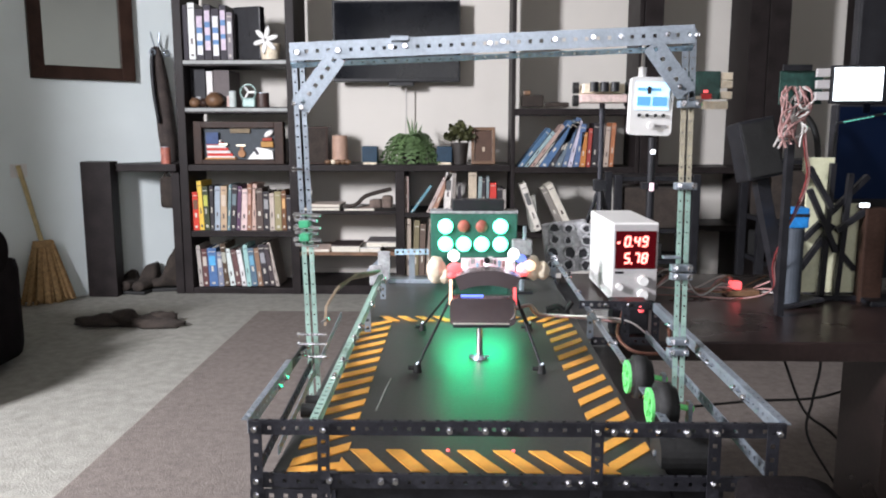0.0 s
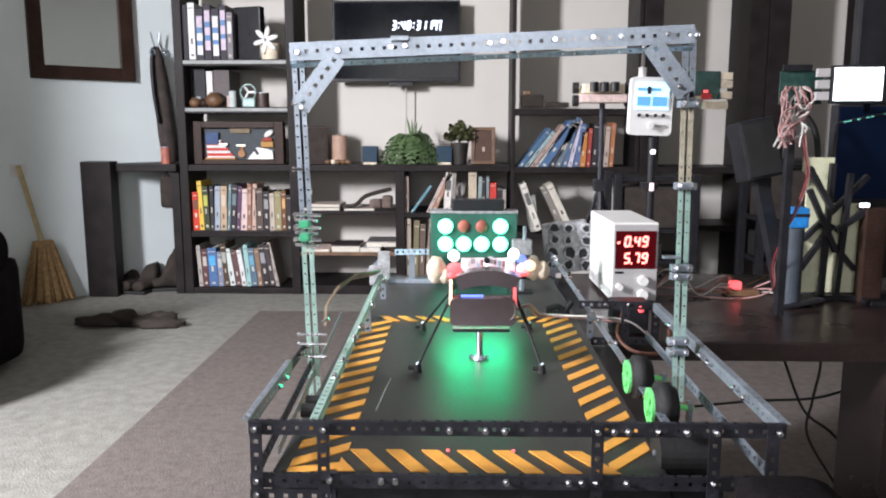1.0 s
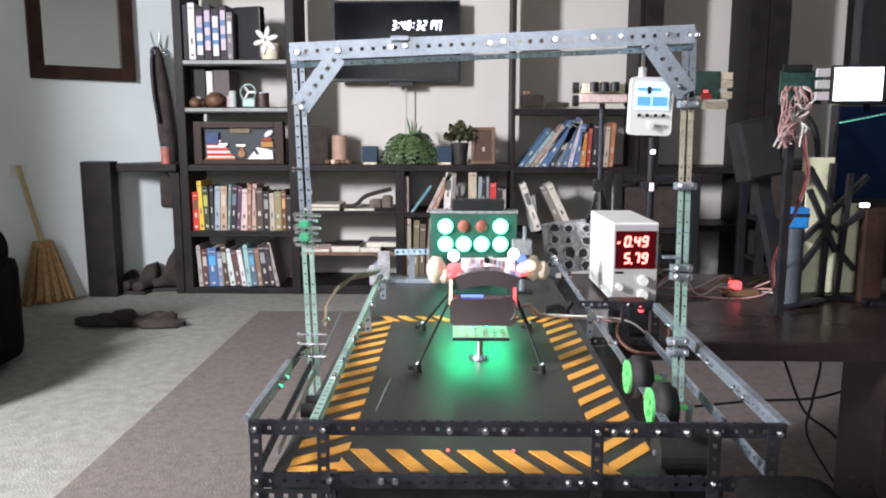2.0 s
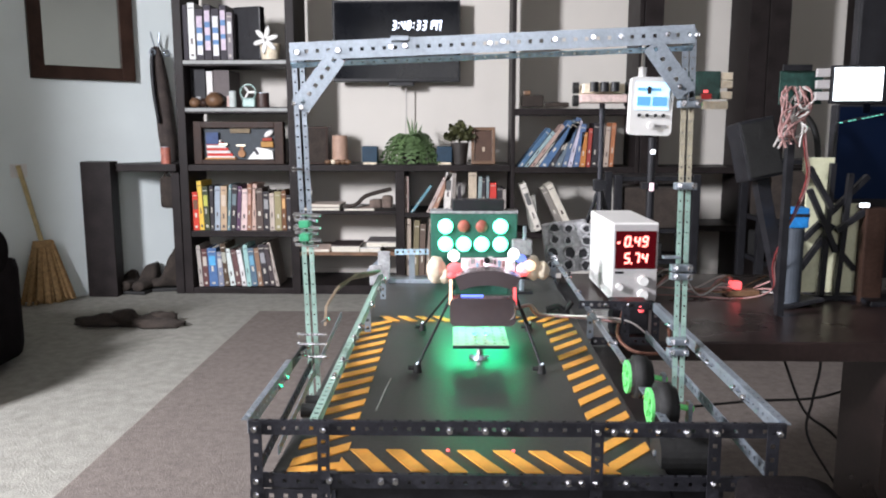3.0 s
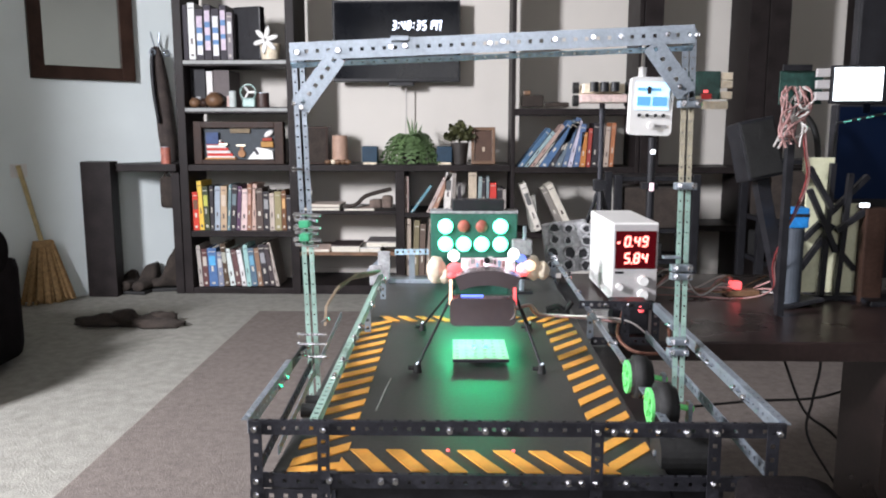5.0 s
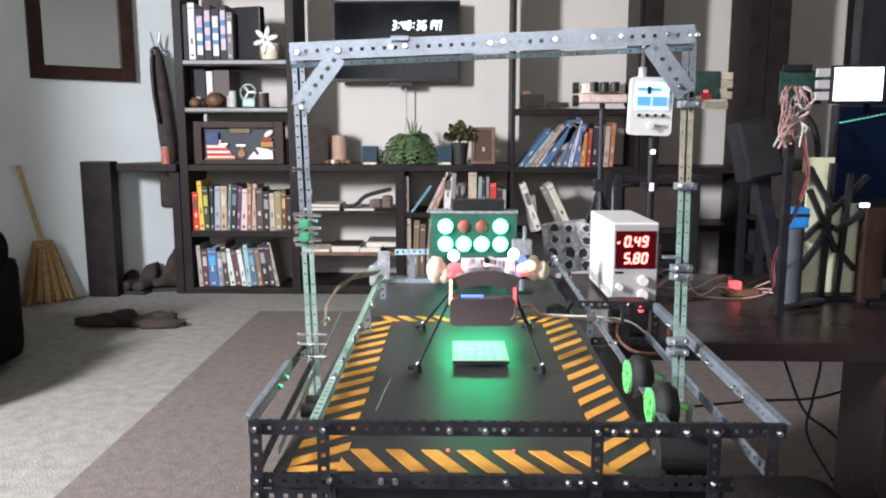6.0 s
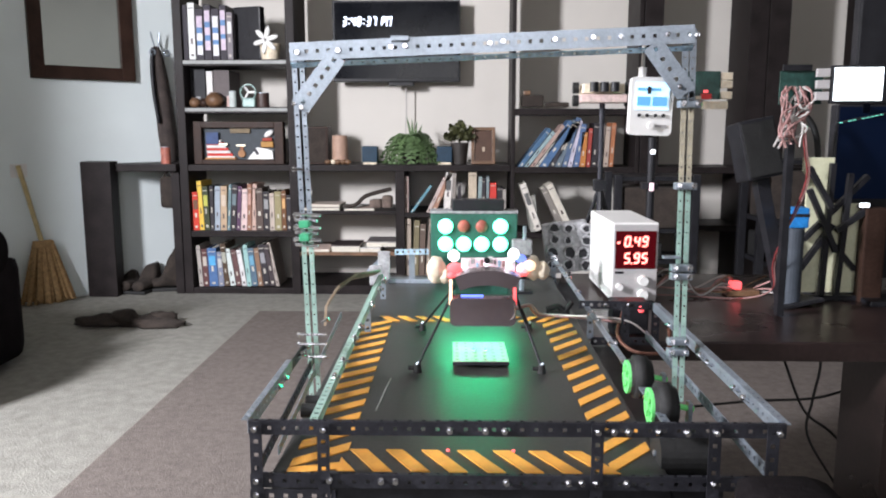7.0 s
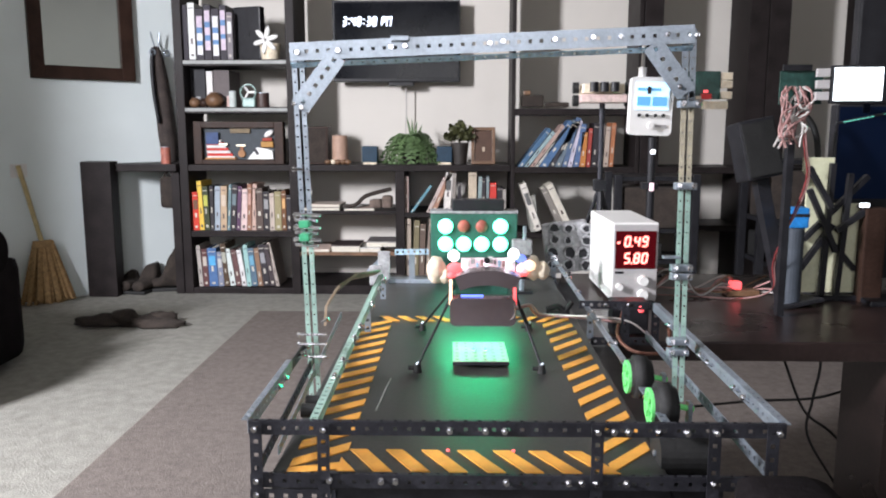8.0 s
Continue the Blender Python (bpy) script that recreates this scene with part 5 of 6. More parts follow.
for w, h, c in ((0.03, 0.19, (0.5, 0.2, 0.06)), (0.02, 0.21, (0.35, 0.06, 0.05)), (0.03, 0.24, DK), (0.025, 0.23, (0.36, 0.3, 0.28)), (0.025, 0.22, (0.45, 0.36, 0.3)), (0.022, 0.24, (0.4, 0.16, 0.08))):
    book(x, YF + 0.03, 0.72, w, h, 0.17, c, 3)
    x += w + 0.006
book(0.4, YF - 0.06, 0.36, 0.034, 0.27, 0.17, (0.66, 0.62, 0.56), -20, (0.12, 0.12, 0.12), "cream book leaning on the lower shelf")
book(0.375, YF - 0.05, 0.36, 0.045, 0.2, 0.17, (0.3, 0.3, 0.27), -8, None, "grey book leaning on the lower shelf")
book(0.57, YF - 0.06, 0.36, 0.036, 0.27, 0.2, (0.6, 0.56, 0.48), -26, None, "cream book leaning on the lower shelf")
book(0.535, YF - 0.05, 0.36, 0.03, 0.25, 0.2, (0.22, 0.2, 0.18), -26, None, "dark book leaning on the lower shelf")


def dark_ornament():
    t = thing("toy_train", "dark toy locomotive on the shelf", "toy train", pose(0.42, YF + 0.05, 1.035))
    part("boiler", boxes((-0.1, 0.02, 0, 0.05, 0.01, 0.075), bev=0.008), CLOTH, t)
    part("tender", boxes((0.03, 0.16, 0, 0.05, 0.01, 0.035), bev=0.006), CLOTH, t)
    part("chimney", boxes((-0.09, -0.05, 0.01, 0.04, 0.075, 0.1), bev=0.006), WOOD, t)


dark_ornament()


# ---- things round the board ----
def t_bar():
    t = thing("t_bracket", "pale blue perforated bar on a steel post", "bracket", pose(-0.105, 1.611, BZ))
    strip("top_bar", (-0.035, -0.01, 0.065), (0.035, -0.01, 0.066), PALEBLUE, t, width=0.0115)
    part("post", boxes((-0.006, 0.006, -0.006, 0.0, 0, 0.064)), STEEL, t)
    part("foot_plate", boxes((-0.05, 0.05, -0.012, 0.02, 0, 0.008), bev=0.001), STEEL, t)
    strip("side_bar", (-0.09, 0.0, 0.02), (-0.05, 0.0, 0.06), STEEL, t)
    part("clear_bracket", boxes((-0.07, -0.045, -0.004, 0.0, 0.0, 0.066), bev=0.001), GREY_STONE, t, "cloudy grey bracket")
    part("clear_bracket", boxes((-0.085, -0.06, -0.03, -0.026, 0.0, 0.04), bev=0.001), GREY_STONE, t, "cloudy grey bracket")


t_bar()


def grey_block():
    t = thing("vent_block", "grey perforated metal block with round holes", "block", pose(0.235, 1.72, BZ, 0, 0, -8))
    bm = bmesh.new()
    box(bm, -0.05, 0.05, 0.01, 0.06, 0.0, 0.11, bev=0.006)
    bmesh.ops.transform(bm, matrix=pose(0, 0, 0, 0, -8), verts=bm.verts)
    part("body", bm, GREY_STONE, t)
    rnd = random.Random(3)
    for k in range(12):
        x, z, r = -0.036 + (k % 3) * 0.034 + rnd.uniform(-0.004, 0.004), 0.018 + (k // 3) * 0.027, rnd.uniform(0.008, 0.013)
        bm = bmesh.new()
        ring = [(x + r * math.cos(a), 0.008 + rnd.uniform(-0.002, 0.002), z + r * math.sin(a)) for a in [j * math.pi / 5 for j in range(11)]]
        tube(bm, ring, 0.0035, 6, 2)
        part("rim", bm, GREY_STONE, t, smooth=True)
        bm = bmesh.new()
        cyl(bm, (x, 0.006, z), (x, 0.012, z), r, 16)
        part("hole", bm, BLACKP, t)


grey_block()


def grey_module():
    t = thing("sensor_module", "grey sensor module on a short pole", "sensor", pose(0.115, 1.5, BZ))
    part("head", boxes((-0.02, 0.018, 0, 0.03, 0.075, 0.104), bev=0.003), GREY_STONE, t)
    bm = bmesh.new()
    cyl(bm, (0, 0.015, 0), (0, 0.015, 0.075), 0.005, 12)
    part("pole", bm, STEEL, t)
    bm = bmesh.new()
    cyl(bm, (0.004, 0.015, 0.104), (0.004, 0.015, 0.13), 0.0035, 10)
    part("antenna", bm, STEEL, t)
    part("base", boxes((-0.02, 0.02, 0, 0.03, 0, 0.004)), BLACKP, t)


grey_module()


def board_cable():
    t = thing("signal_cable", "thin twisted pink cable lying across the board", "cable", pose(0.1, 1.2, BZ))
    bm = bmesh.new()
    tube(bm, [(-0.03, -0.09, 0.06), (0.0, -0.02, 0.05), (0.015, 0.08, 0.02), (0.03, 0.11, 0.004), (0.08, 0.1, 0.004), (0.11, 0.08, 0.006), (0.15, 0.0, 0.02)], 0.0022)
    part("cord", bm, WIREPINK, t)
    bm = bmesh.new()
    tube(bm, [(-0.03, -0.085, 0.06), (0.002, -0.018, 0.052), (0.02, 0.078, 0.022), (0.034, 0.108, 0.007), (0.08, 0.096, 0.007), (0.15, 0.0, 0.024), (0.19, -0.02, -0.0)], 0.0016)
    part("cord", bm, WIREWHITE, t)


board_cable()


def loop_cable():
    t = thing("loop_cable", "brown cable looped beside the rear bars", "cable", pose(0.285, 1.13, 0.602))
    bm = bmesh.new()
    tube(bm, [(-0.03, 0.1, 0.05), (-0.045, 0.07, 0.02), (-0.03, 0.04, 0.003), (0.0, 0.02, 0.003), (0.025, 0.03, 0.01), (0.03, 0.07, 0.045), (0.02, 0.1, 0.06)], 0.0028)
    part("cord", bm, mat("brown_cable", (0.22, 0.09, 0.06), 0.5, 0, 0.2, 40), t, smooth=True)
    bm = bmesh.new()
    cyl(bm, (-0.03, 0.1, 0.05), (-0.03, 0.115, 0.05), 0.004, 10)
    part("plug", bm, BLACKP, t)


loop_cable()


def clip():
    t = thing("cable_clip", "small black clip on the board", "clip", pose(0.165, 1.345, BZ))
    bm = bmesh.new()
    tube(bm, [(-0.02, 0, 0.006), (0, 0, 0.012), (0.012, 0, 0.004), (0.025, 0, 0.02)], 0.005)
    part("body", bm, RUBBER, t)
    part("foot", boxes((-0.02, 0.02, -0.006, 0.006, 0, 0.004)), RUBBER, t)


clip()


def signal_box():
    t = thing("signal_box", "small black box with a red light", "box", pose(0.275, 1.27, 0.602))
    part("case", boxes((-0.03, 0.03, 0, 0.04, 0, 0.055), bev=0.003), BLACKP, t)
    bm = bmesh.new()
    bmesh.ops.create_uvsphere(bm, u_segments=12, v_segments=8, radius=0.0055, matrix=Matrix.Translation((0.016, -0.002, 0.043)))
    part("light", bm, G_REDL, t, "glowing red light")


signal_box()


def scope():
    t = thing("pocket_oscilloscope", "white pocket oscilloscope hanging from the gantry", "oscilloscope", pose(0.2211, 0.95, 0.9648, 0, 1.5, 0) @ Matrix.Scale(1.055, 4))
    bm = bmesh.new()
    rounded(bm, -0.0235, 0.0235, 0.0, 0.014, -0.0335, 0.0305, 0.005)
    part("case", bm, WHITEC, t)
    part("bezel", boxes((-0.0185, 0.0185, -0.001, 0.0, -0.0055, 0.025)), G_LCDW, t, "bright white screen")
    for a in ((-0.0165, -0.002, -0.001, 0.009), (0.0005, 0.0165, -0.001, 0.009), (-0.0165, 0.009, 0.0155, 0.0185)):
        part("trace_field", boxes((a[0], a[1], -0.002, -0.001, a[2], a[3])), G_LCD, t)
    part("trace_mark", boxes((-0.006, -0.002, -0.003, -0.002, 0.012, 0.02)), BLACKP, t)
    for k in range(4):
        bm = bmesh.new()
        cyl(bm, (-0.0135 + k * 0.009, -0.002, -0.0115), (-0.0135 + k * 0.009, 0.0, -0.0115), 0.002, 12)
        part("button", bm, BLACKP, t)
    bm = bmesh.new()
    cyl(bm, (0.0, -0.004, -0.0225), (0.0, 0.0, -0.0225), 0.0035, 16)
    part("button", bm, WHITEC, t)
    part("name_bar", boxes((0.005, 0.018, -0.0008, 0.0, -0.0245, -0.0215)), GREYC, t)
    bm = bmesh.new()
    cyl(bm, (-0.011, 0.007, 0.0305), (-0.011, 0.007, 0.041), 0.0045, 16)
    part("plug", bm, WHITEC, t)
    bm = bmesh.new()
    tube(bm, [(-0.011, 0.007, 0.04), (-0.011, 0.007, 0.055), (-0.008, 0.02, 0.07)], 0.0022)
    part("cable", bm, WIREWHITE, t)


scope()


def relay_board():
    t = thing("relay_board", "dark circuit board with white blocks and a red light", "circuit board", pose(0.316, 1.0, 0.987))
    part("board", boxes((-0.05, 0.0, 0, 0.008, -0.014, 0.02), bev=0.001), PCB, t)
    for z in (0.014, 0.004, -0.009):
        part("terminal", boxes((0.001, 0.015, 0.0, 0.01, z - 0.0045, z + 0.0045), bev=0.001), CREAM, t)
    for x in (-0.04, -0.03, -0.045):
        part("terminal", boxes((x, x + 0.008, -0.004, 0.0, -0.014, -0.01)), CREAM, t)
    part("light", boxes((-0.021, -0.016, -0.006, 0.0, -0.006, -0.003), bev=0.001), G_REDL, t, "glowing red light")
    part("socket", boxes((-0.024, -0.012, -0.005, 0.0, -0.014, -0.0075)), REDP, t)
    part("lower_board", boxes((-0.02, 0.01, 0, 0.006, -0.026, -0.0165)), CREAM, t)
    part("arm", boxes((-0.075, -0.048, -0.055, 0.004, -0.006, 0.0)), STEEL, t)


relay_board()


def toy_car():
    t = thing("model_rover", "pale model rover chassis on a black tripod pole", "model car", pose(0.299, 1.75, 0.6))
    part("chassis", boxes((-0.05, 0.05, -0.03, 0.04, 0.39, 0.408), bev=0.003), mat("pale_pink_chassis", (0.6, 0.45, 0.42), 0.5, 0, 0.2, 40), t)
    part("deck", boxes((-0.045, 0.045, -0.026, 0.04, 0.409, 0.43), bev=0.004), CREAM, t)
    for k in range(3):
        bm = bmesh.new()
        cyl(bm, (-0.022 + k * 0.022, -0.034, 0.413), (-0.022 + k * 0.022, -0.034, 0.433), 0.009, 14)
        part("motor", bm, BLACKP, t)
    for x in (-0.056, 0.056):
        for z in (0.395, 0.422):
            bm = bmesh.new()
            cyl(bm, (x - 0.006, 0, z), (x + 0.006, 0, z), 0.012, 16)
            part("wheel", bm, RUBBER, t)
    bm = bmesh.new()
    cyl(bm, (0.002, 0, 0.08), (0.002, 0, 0.39), 0.006, 12)
    part("pole", bm, DARKBAR, t)
    part("clamp", boxes((-0.012, 0.016, -0.012, 0.012, 0.2, 0.225), bev=0.002), BLACKP, t)
    for k in range(3):
        bm = bmesh.new()
        a = k * 2.1 + 0.5
        cyl(bm, (0.002, 0, 0.21), (0.07 * math.cos(a), 0.07 * math.sin(a), 0.0), 0.005, 8)
        part("tripod_leg", bm, BLACKP, t)


toy_car()


def light_pole():
    t = thing("light_pole", "thin black pole with two tiny pale lights", "pole", pose(0.424, 1.8, 0.6))
    bm = bmesh.new()
    cyl(bm, (0, 0, 0.006), (0, 0, 0.315), 0.009, 12)
    part("pole", bm, BLACKP, t)
    part("base", boxes((-0.03, 0.03, -0.02, 0.03, 0, 0.006), bev=0.001), BLACKP, t)
    part("clamp", boxes((-0.022, 0.014, -0.014, 0.014, 0.2, 0.215), bev=0.002), BLACKP, t)
    for z, h in ((0.284, 0.005), (0.206, 0.009)):
        part("light", boxes((-0.006, 0.003, -0.02, -0.009, z - h, z + h), bev=0.002), G_WHITE if h < 0.006 else G_DIFF, t, "tiny pale light")


light_pole()


def black_panel():
    t = thing("desk_speaker", "black tilted loudspeaker on the desk", "speaker", Matrix.Translation((0.632, 1.5, 0.6)) @ pose(0, 0, 0, -8, -11, 6))
    part("case", boxes((-0.036, 0.036, 0, 0.06, 0.25, 0.365), bev=0.004), BLACKP, t)
    part("grille", boxes((-0.031, 0.031, -0.003, 0.0, 0.256, 0.358)), RUBBER, t)
    part("stand", boxes((-0.012, 0.012, 0.02, 0.045, 0.006, 0.25)), BLACKP, t)
    part("foot", boxes((-0.05, 0.05, -0.03, 0.07, 0.0, 0.008), bev=0.002), BLACKP, t)


black_panel()


def wired_board():
    t = thing("wired_circuit", "green circuit board with a tangle of pink wires", "circuit board", pose(0.572, 1.4, 0.602))
    part("board", boxes((-0.028, 0.044, 0, 0.004, 0.376, 0.432)), PCB, t)
    part("header", boxes((-0.026, 0.022, -0.006, 0.0, 0.432, 0.442)), BLACKP, t)
    part("carrier", boxes((-0.006, 0.006, 0.005, 0.02, 0.0, 0.4)), BLACKP, t)
    rnd = random.Random(11)
    for k in range(17):
        x0 = rnd.uniform(-0.022, 0.022)
        bm = bmesh.new()
        pts = [(x0, -0.005, 0.405)]
        for j in range(1, 5):
            pts.append((x0 * (1 - j * 0.2) + rnd.uniform(-0.022, 0.018) - 0.004 * j, -0.02 + rnd.uniform(-0.014, 0.01), 0.405 - 0.024 * j + rnd.uniform(-0.01, 0.012)))
        tube(bm, pts, 0.0018, 5, 4)
        part("wire", bm, WIREPINK if k % 3 else WIREWHITE, t)
    for dx in (0.0, 0.004):
        bm = bmesh.new()
        tube(bm, [(0.004 + dx, -0.02, 0.36), (0.012 + dx, -0.02, 0.3), (0.028 + dx, 0.0, 0.25), (0.02 + dx, 0.02, 0.19), (0.006, 0.04, 0.13), (0.01 + dx, 0.08, 0.08), (0.02, 0.1, 0.03), (-0.02, 0.14, 0.003), (-0.12, 0.16, 0.003), (-0.22, 0.18, 0.003), (-0.25, 0.2, 0.003)], 0.0015)
        part("lead", bm, WIREPINK if dx else DARKRED, t)


wired_board()


def bright_display():
    t = thing("small_display", "small glowing white display with button strip", "display", pose(0.652, 1.35, 0.602, 0, 0, -6))
    part("case", boxes((-0.042, 0.042, 0.0, 0.014, 0.375, 0.438), bev=0.003), BLACKP, t)
    part("screen", boxes((-0.038, 0.038, -0.002, 0.0, 0.38, 0.434)), G_SCREEN, t, "glowing white screen")
    for z in (0.388, 0.407, 0.426):
        part("button", boxes((-0.065, -0.044, 0.0, 0.01, z - 0.007, z + 0.007), bev=0.001), GREYC, t)
    bm = bmesh.new()
    beam(bm, (0.02, 0.012, 0.4), (0.15, 0.36, 0.37), 0.012, 0.012)
    part("arm", bm, BLACKP, t)


bright_display()


def side_screen():
    t = thing("wall_screen", "dark tall screen standing behind the led fan", "screen", pose(0.85, 1.68, 0.6))
    part("case", boxes((-0.078, 0.3, 0.0, 0.03, 0.02, 0.385), bev=0.004), BLACKP, t)
    part("screen", boxes((-0.072, 0.29, -0.003, 0.0, 0.19, 0.38)), G_DIM, t, "dim blue screen")
    part("upper_case", boxes((-0.045, 0.3, 0.0, 0.03, 0.386, 0.78), bev=0.004), BLACKP, t)
    part("stand", boxes((0.1, 0.14, 0.03, 0.06, 0.0, 0.5)), BLACKP, t)


side_screen()


FAN_AT = (0.836, 1.5, 0.975)


def led_fan():
    t = thing("led_fan", "spinning black fan blades carrying rows of cyan lights", "led fan", pose(*FAN_AT))
    bm = bmesh.new()
    cyl(bm, (0, -0.008, 0), (0, 0.012, 0), 0.014, 20)
    part("hub", bm, BLACKP, t)
    rnd = random.Random(14)
    for k in range(4):
        a = k * math.pi / 2 + 0.2
        u = Vector((math.cos(a), 0, math.sin(a)))
        bm = bmesh.new()
        beam(bm, u * 0.012, u * 0.15, 0.004, 0.008, (0, 1, 0))
        arm = part("blade", bm, BLACKP, t)
        for j in range(12):
            if rnd.random() < 0.25:
                continue
            r = 0.05 + j * 0.0082
            bm = bmesh.new()
            beam(bm, u * r + Vector((0, -0.0045, 0)), u * (r + 0.005) + Vector((0, -0.0045, 0)), 0.0012, 0.0045, (0, 1, 0))
            part("light", bm, G_CYAN, arm, "glowing cyan light")
    st = thing("fan_stand", "black stand holding the led fan", "stand", pose(FAN_AT[0], FAN_AT[1] + 0.03, 0.6))
    bm = bmesh.new()
    cyl(bm, (0, 0, 0.01), (0, 0, 0.39), 0.008, 12)
    cyl(bm, (0, -0.018, 0.385), (0, 0.01, 0.385), 0.012, 16)
    part("pole", bm, BLACKP, st)
    part("base", boxes((-0.06, 0.06, -0.04, 0.04, 0, 0.01), bev=0.003), BLACKP, st)
    return t


FAN = led_fan()


def lattice():
    t = thing("lattice_tower", "black printed lattice tower on the desk", "lattice", pose(0.725, 1.55, 0.6))
    def bar(a, b):
        bm = bmesh.new()
        beam(bm, a, b, 0.01, 0.011, (0, 1, 0))
        part("strut", bm, BLACKP, t)
    for a, b in (((-0.012, 0, 0.27), (-0.018, 0, 0.0)), ((0.024, 0.002, 0.25), (0.012, 0.002, 0.0)), ((-0.06, -0.008, 0.262), (-0.014, -0.008, 0.185)), ((-0.056, 0.008, 0.12), (0.06, 0.008, 0.245)),
                 ((-0.058, -0.01, 0.22), (0.0, -0.01, 0.1)), ((-0.058, 0.01, 0.06), (0.0, 0.01, 0.15)), ((0.0, -0.008, 0.14), (0.062, -0.008, 0.185)), ((0.0, 0.012, 0.115), (0.05, 0.012, 0.06)), ((-0.06, 0.0, 0.006), (0.062, 0.0, 0.006))):
        bar(a, b)
    part("white_light", boxes((0.036, 0.052, -0.024, -0.016, 0.187, 0.195), bev=0.001), G_WHITE, t, "tiny white light")
    part("light_arm", boxes((0.042, 0.046, -0.016, 0.006, 0.184, 0.19)), BLACKP, t)
    # added sheet, coloured pale like the lit background seen between the struts
    pale = mat("pale_lit_backdrop", (0.66, 0.66, 0.46), 0.6, 0, 0.1, 20)
    bm = bmesh.new()
    ring = [(-0.06, 0.255), (-0.06, 0.28), (0.0, 0.28), (0.0, 0.19), (0.058, 0.19), (0.058, 0.012), (-0.05, 0.012), (-0.05, 0.24)]
    lo = [bm.verts.new((x, 0.02, z)) for x, z in ring]
    hi = [bm.verts.new((x, 0.026, z)) for x, z in ring]
    bm.faces.new(lo)
    bm.faces.new(hi[::-1])
    for k in range(len(ring)):
        j = (k + 1) % len(ring)
        bm.faces.new((lo[j], lo[k], hi[k], hi[j]))
    part("lit_backdrop", bm, pale, t, "pale yellowish sheet standing in for the lit background")
    part("side_post", boxes((0.05, 0.09, -0.02, 0.01, 0.0, 0.185), bev=0.002), FRAME_W, t, "dark brown side post")


lattice()


def battery():
    t = thing("battery_pack", "upright cylinder with a bright blue cap", "battery", pose(0.628, 1.5, 0.6))
    bm = bmesh.new()
    cyl(bm, (0, 0, 0), (0, 0, 0.151), 0.017, 20)
    part("body", bm, cover((0.05, 0.06, 0.075)), t)
    part("cap", boxes((-0.018, 0.018, -0.018, 0.018, 0.152, 0.19), bev=0.003), BLUEP, t, "bright blue cap")
    part("cap_band", boxes((-0.0185, 0.0185, -0.0185, 0.0185, 0.173, 0.179)), BLACKP, t)


battery()


def black_hose():
    t = thing("black_hose", "curved black hose rising from the desk", "hose", pose(0.655, 1.62, 0.6))
    bm = bmesh.new()
    tube(bm, [(0.06, 0.0, 0.0), (0.06, 0.0, 0.2), (0.055, 0.0, 0.31), (0.03, 0.0, 0.36), (0.0, 0.0, 0.365), (-0.015, 0.0, 0.34)], 0.006, 10)
    part("hose", bm, RUBBER, t, smooth=True)
    bm = bmesh.new()
    cyl(bm, (0.06, 0, 0), (0.06, 0, 0.02), 0.012, 16)
    part("collar", bm, BLACKP, t)


black_hose()


def desk_clutter():
    t = thing("toggle_switch", "small red switch on a wooden block", "switch", pose(0.555, 1.6, 0.6))
    part("block", boxes((-0.02, 0.045, -0.02, 0.02, 0, 0.012), bev=0.002), WOOD, t)
    part("button", boxes((-0.01, 0.012, -0.01, 0.01, 0.012, 0.028), bev=0.003), G_REDL, t, "glowing red button")
    t = thing("loose_wires", "loose orange and white wires on the desk", "wires", pose(0.5, 1.62, 0.6))
    rnd = random.Random(8)
    for k in range(7):
        pts = [(-0.12 + 0.05 * j + rnd.uniform(-0.01, 0.01), rnd.uniform(-0.05, 0.05), 0.004 + rnd.uniform(0, 0.05) * (j % 2)) for j in range(6)]
        bm = bmesh.new()
        tube(bm, pts, 0.0018, 5, 5)
        part("wire", bm, (WIREPINK, WIREWHITE, WOOD)[k % 3], t)


desk_clutter()


def dark_rack(x, y, w, h, label):
    """A black upright rack standing on the carpet behind the desk."""
    t = thing("equipment_rack", label, "rack", pose(x, y, 0), "racks behind the desk")
    for sx in (-w / 2, w / 2):
        for sy in (0, 0.25):
            part("upright", boxes((sx - 0.018, sx + 0.018, sy - 0.018, sy + 0.018, 0, h), bev=0.003), BLACKP, t)
    for z in (0.3, h * 0.62, h - 0.03):
        part("shelf", boxes((-w / 2 + 0.019, w / 2 - 0.019, -0.01, 0.26, z, z + 0.02)), BLACKP, t)
    part("case", boxes((-w / 2 + 0.03, w / 2 - 0.03, 0.0, 0.24, h * 0.62 + 0.021, h - 0.06), bev=0.01), CLOTH, t)
    part("case", boxes((-w / 2 + 0.03, w * 0.1, 0.0, 0.24, 0.321, h * 0.55), bev=0.01), RUBBER, t)


dark_rack(0.9, 3.7, 0.36, 0.72, "black metal rack with dark cases behind the desk")
dark_rack(1.58, 3.65, 0.42, 0.8, "black metal rack with bags beside another rack")
dark_rack(2.1, 3.6, 0.5, 0.86, "black metal rack in the dim corner")


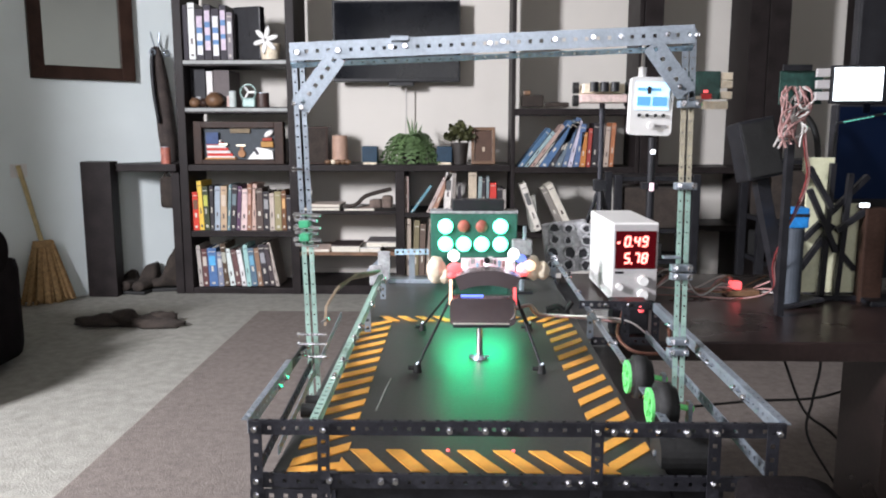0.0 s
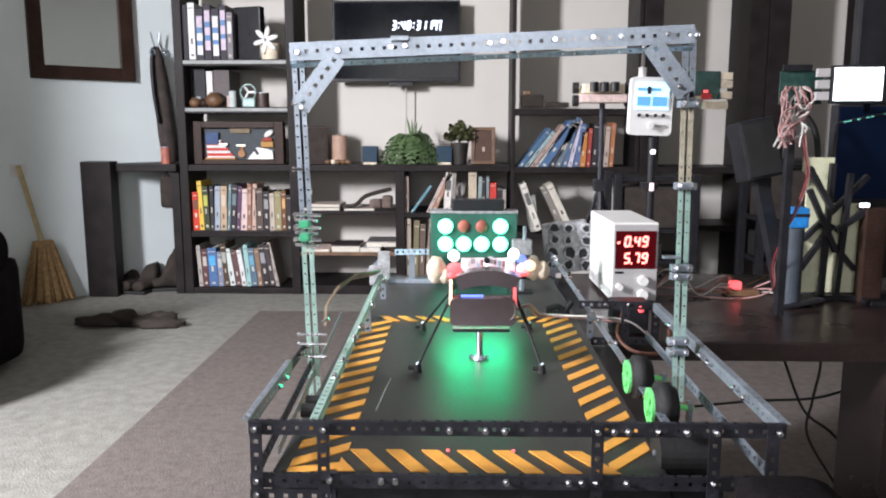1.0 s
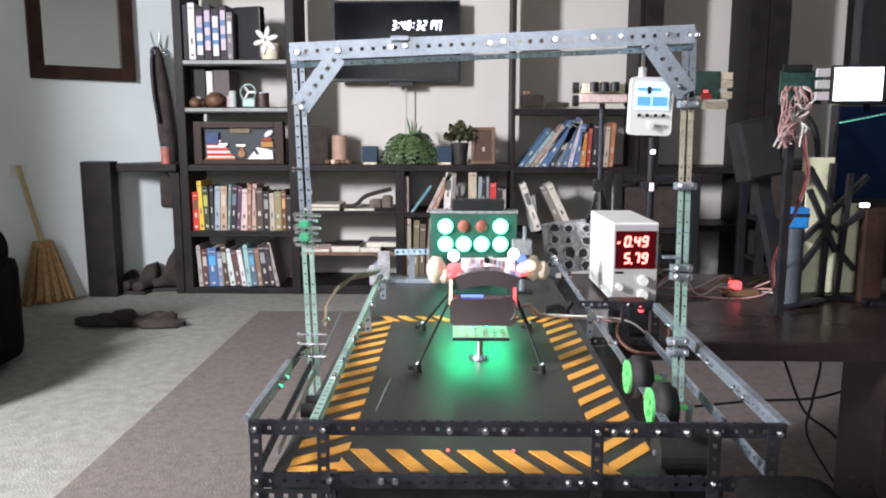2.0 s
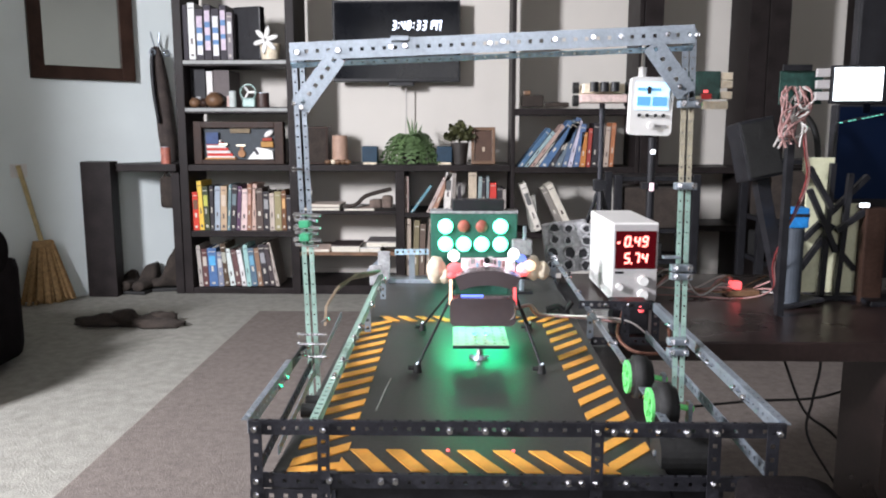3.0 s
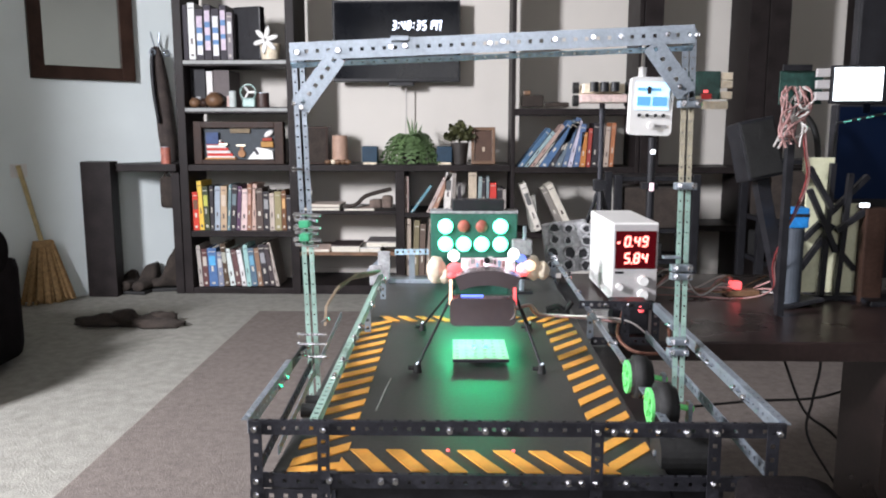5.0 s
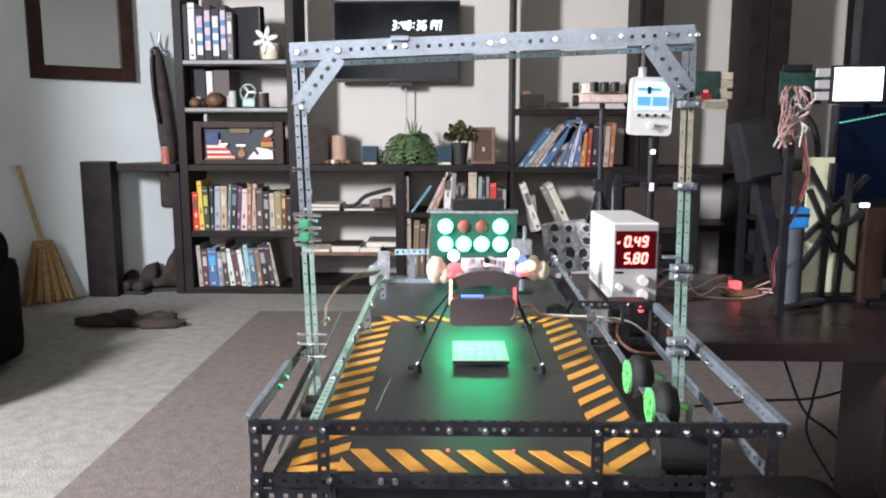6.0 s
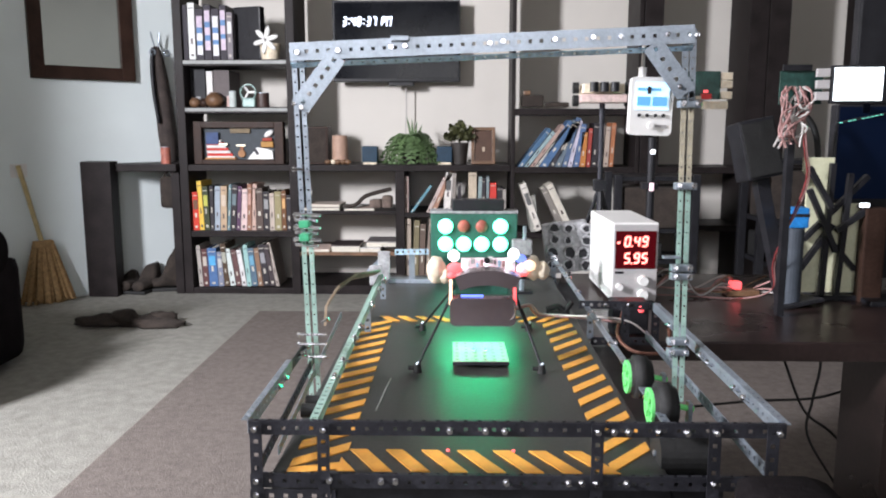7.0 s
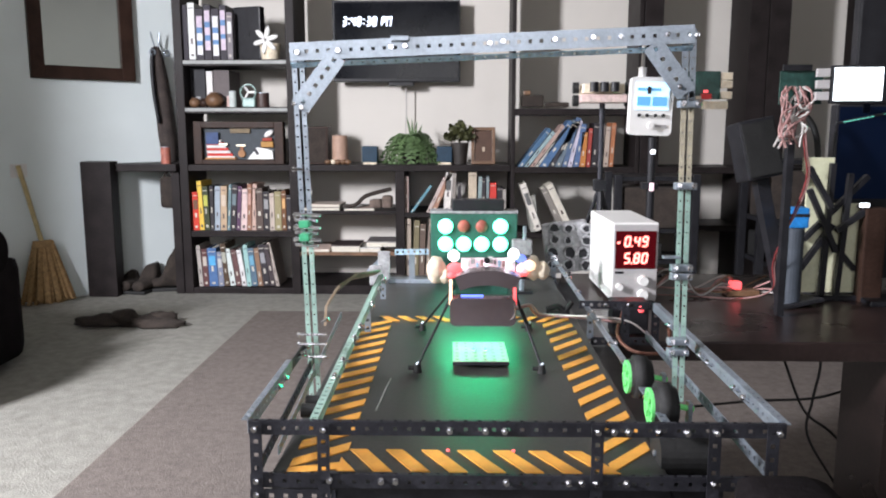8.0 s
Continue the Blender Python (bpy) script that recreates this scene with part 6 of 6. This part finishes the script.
def desk_cables():
    t = thing("desk_cables", "black cables hanging under the desk", "cables", pose(0.68, 1.48, 0.568))
    for pts in ([(-0.09, 0, 0), (-0.06, 0, -0.08), (-0.02, 0.0, -0.17), (0.03, 0, -0.21), (0.07, 0, -0.25)],
                [(-0.02, 0, 0.0), (0.005, 0, -0.07), (-0.005, 0, -0.15), (-0.01, 0, -0.22), (0.05, 0, -0.32)],
                [(0.02, 0, 0.0), (0.05, 0, -0.05), (0.07, 0.01, -0.12)],
                [(-0.2, 0.1, -0.2), (-0.1, 0.05, -0.17), (0.0, 0, -0.145), (0.08, 0.0, -0.12)]):
        bm = bmesh.new()
        tube(bm, pts, 0.0026)
        part("cable", bm, RUBBER, t)
    part("cable_box", boxes((-0.12, 0.04, -0.02, 0.06, -0.012, 0.0)), BLACKP, t)


desk_cables()


def chair_arm():
    t = thing("chair", "dark padded chair arm beside the table", "chair", pose(0.212, 0.5, 0))
    bm = bmesh.new()
    box(bm, -0.035, 0.026, -0.2, 0.0, 0.686, 0.716, bev=0.014)
    part("arm_pad", bm, SOFA, t, smooth=True)
    part("arm_post", boxes((-0.02, 0.02, -0.05, 0.0, 0.4, 0.691)), BLACKP, t)
    part("seat", boxes((-0.05, 0.4, -0.4, -0.02, 0.36, 0.42), bev=0.02), SOFA, t)
    part("base", boxes((0.14, 0.2, -0.12, -0.06, 0.0, 0.36)), BLACKP, t)


chair_arm()


# ---- what moves ----
def count(bars, shown, out, sunk):
    """Slides the bars of a digit out while they are lit and into the glass while they are not."""
    for key, bar in bars.items():
        rows = []
        for t, ch in shown:
            m = pose(0, out if key in BARS[ch] else sunk, 0)
            if rows:
                rows.append((t - 0.04, rows[-1][1]))
            rows.append((t + 0.04 if rows else 0.0, m))
        walk(bar, rows + [(8.0, rows[-1][1])])


def motions():
    h = [(0.0, 0.060), (0.5, 0.059), (0.8, 0.056), (1.2, 0.0525), (1.6, 0.047), (2.8, 0.034), (3.1, 0.030), (3.3, 0.0272), (3.7, 0.0235), (4.1, 0.0195), (4.3, 0.0165), (4.6, 0.0142), (5.9, 0.0105), (6.2, 0.0098), (6.8, 0.009), (8.0, 0.009)]
    walk(PLATE, [(t, pose(SX, SY, BZ + z, 0, 0, 1)) for t, z in h])
    walk(FAN, [(k / 10, Matrix.Translation(FAN_AT) @ pose(0, 0, 0, 0, 81 * k, 0)) for k in range(81)])
    # the time lights up out of the glass, then jumps across the screen
    dark, a, b = pose(-0.4144, 4.656, 1.4811), pose(-0.4144, 4.6455, 1.4811), pose(-0.6983, 4.6455, 1.5037)
    walk(CLOCK, [(0.0, dark), (0.2, dark), (0.3, a), (6.25, a), (6.35, b), (8.0, b)])
    count(CLOCK_SECOND, [(0.0, "1"), (1.35, "2"), (2.35, "3"), (3.35, "4"), (4.35, "5"), (5.35, "6"), (6.3, "7"), (7.35, "8")], 0.0, 0.006)
    volts = [(0.0, "78"), (0.15, "80"), (0.75, "79"), (1.05, "71"), (1.6, "79"), (2.2, "84"), (2.92, "74"), (3.4, "80"), (3.9, "83"), (4.4, "84"), (5.3, "80"), (6.9, "95"), (7.6, "80")]
    for k in (0, 1):
        count(SUPPLY_DIGITS[k], [(t, v[k]) for t, v in volts], -0.0056, -0.0035)


motions()
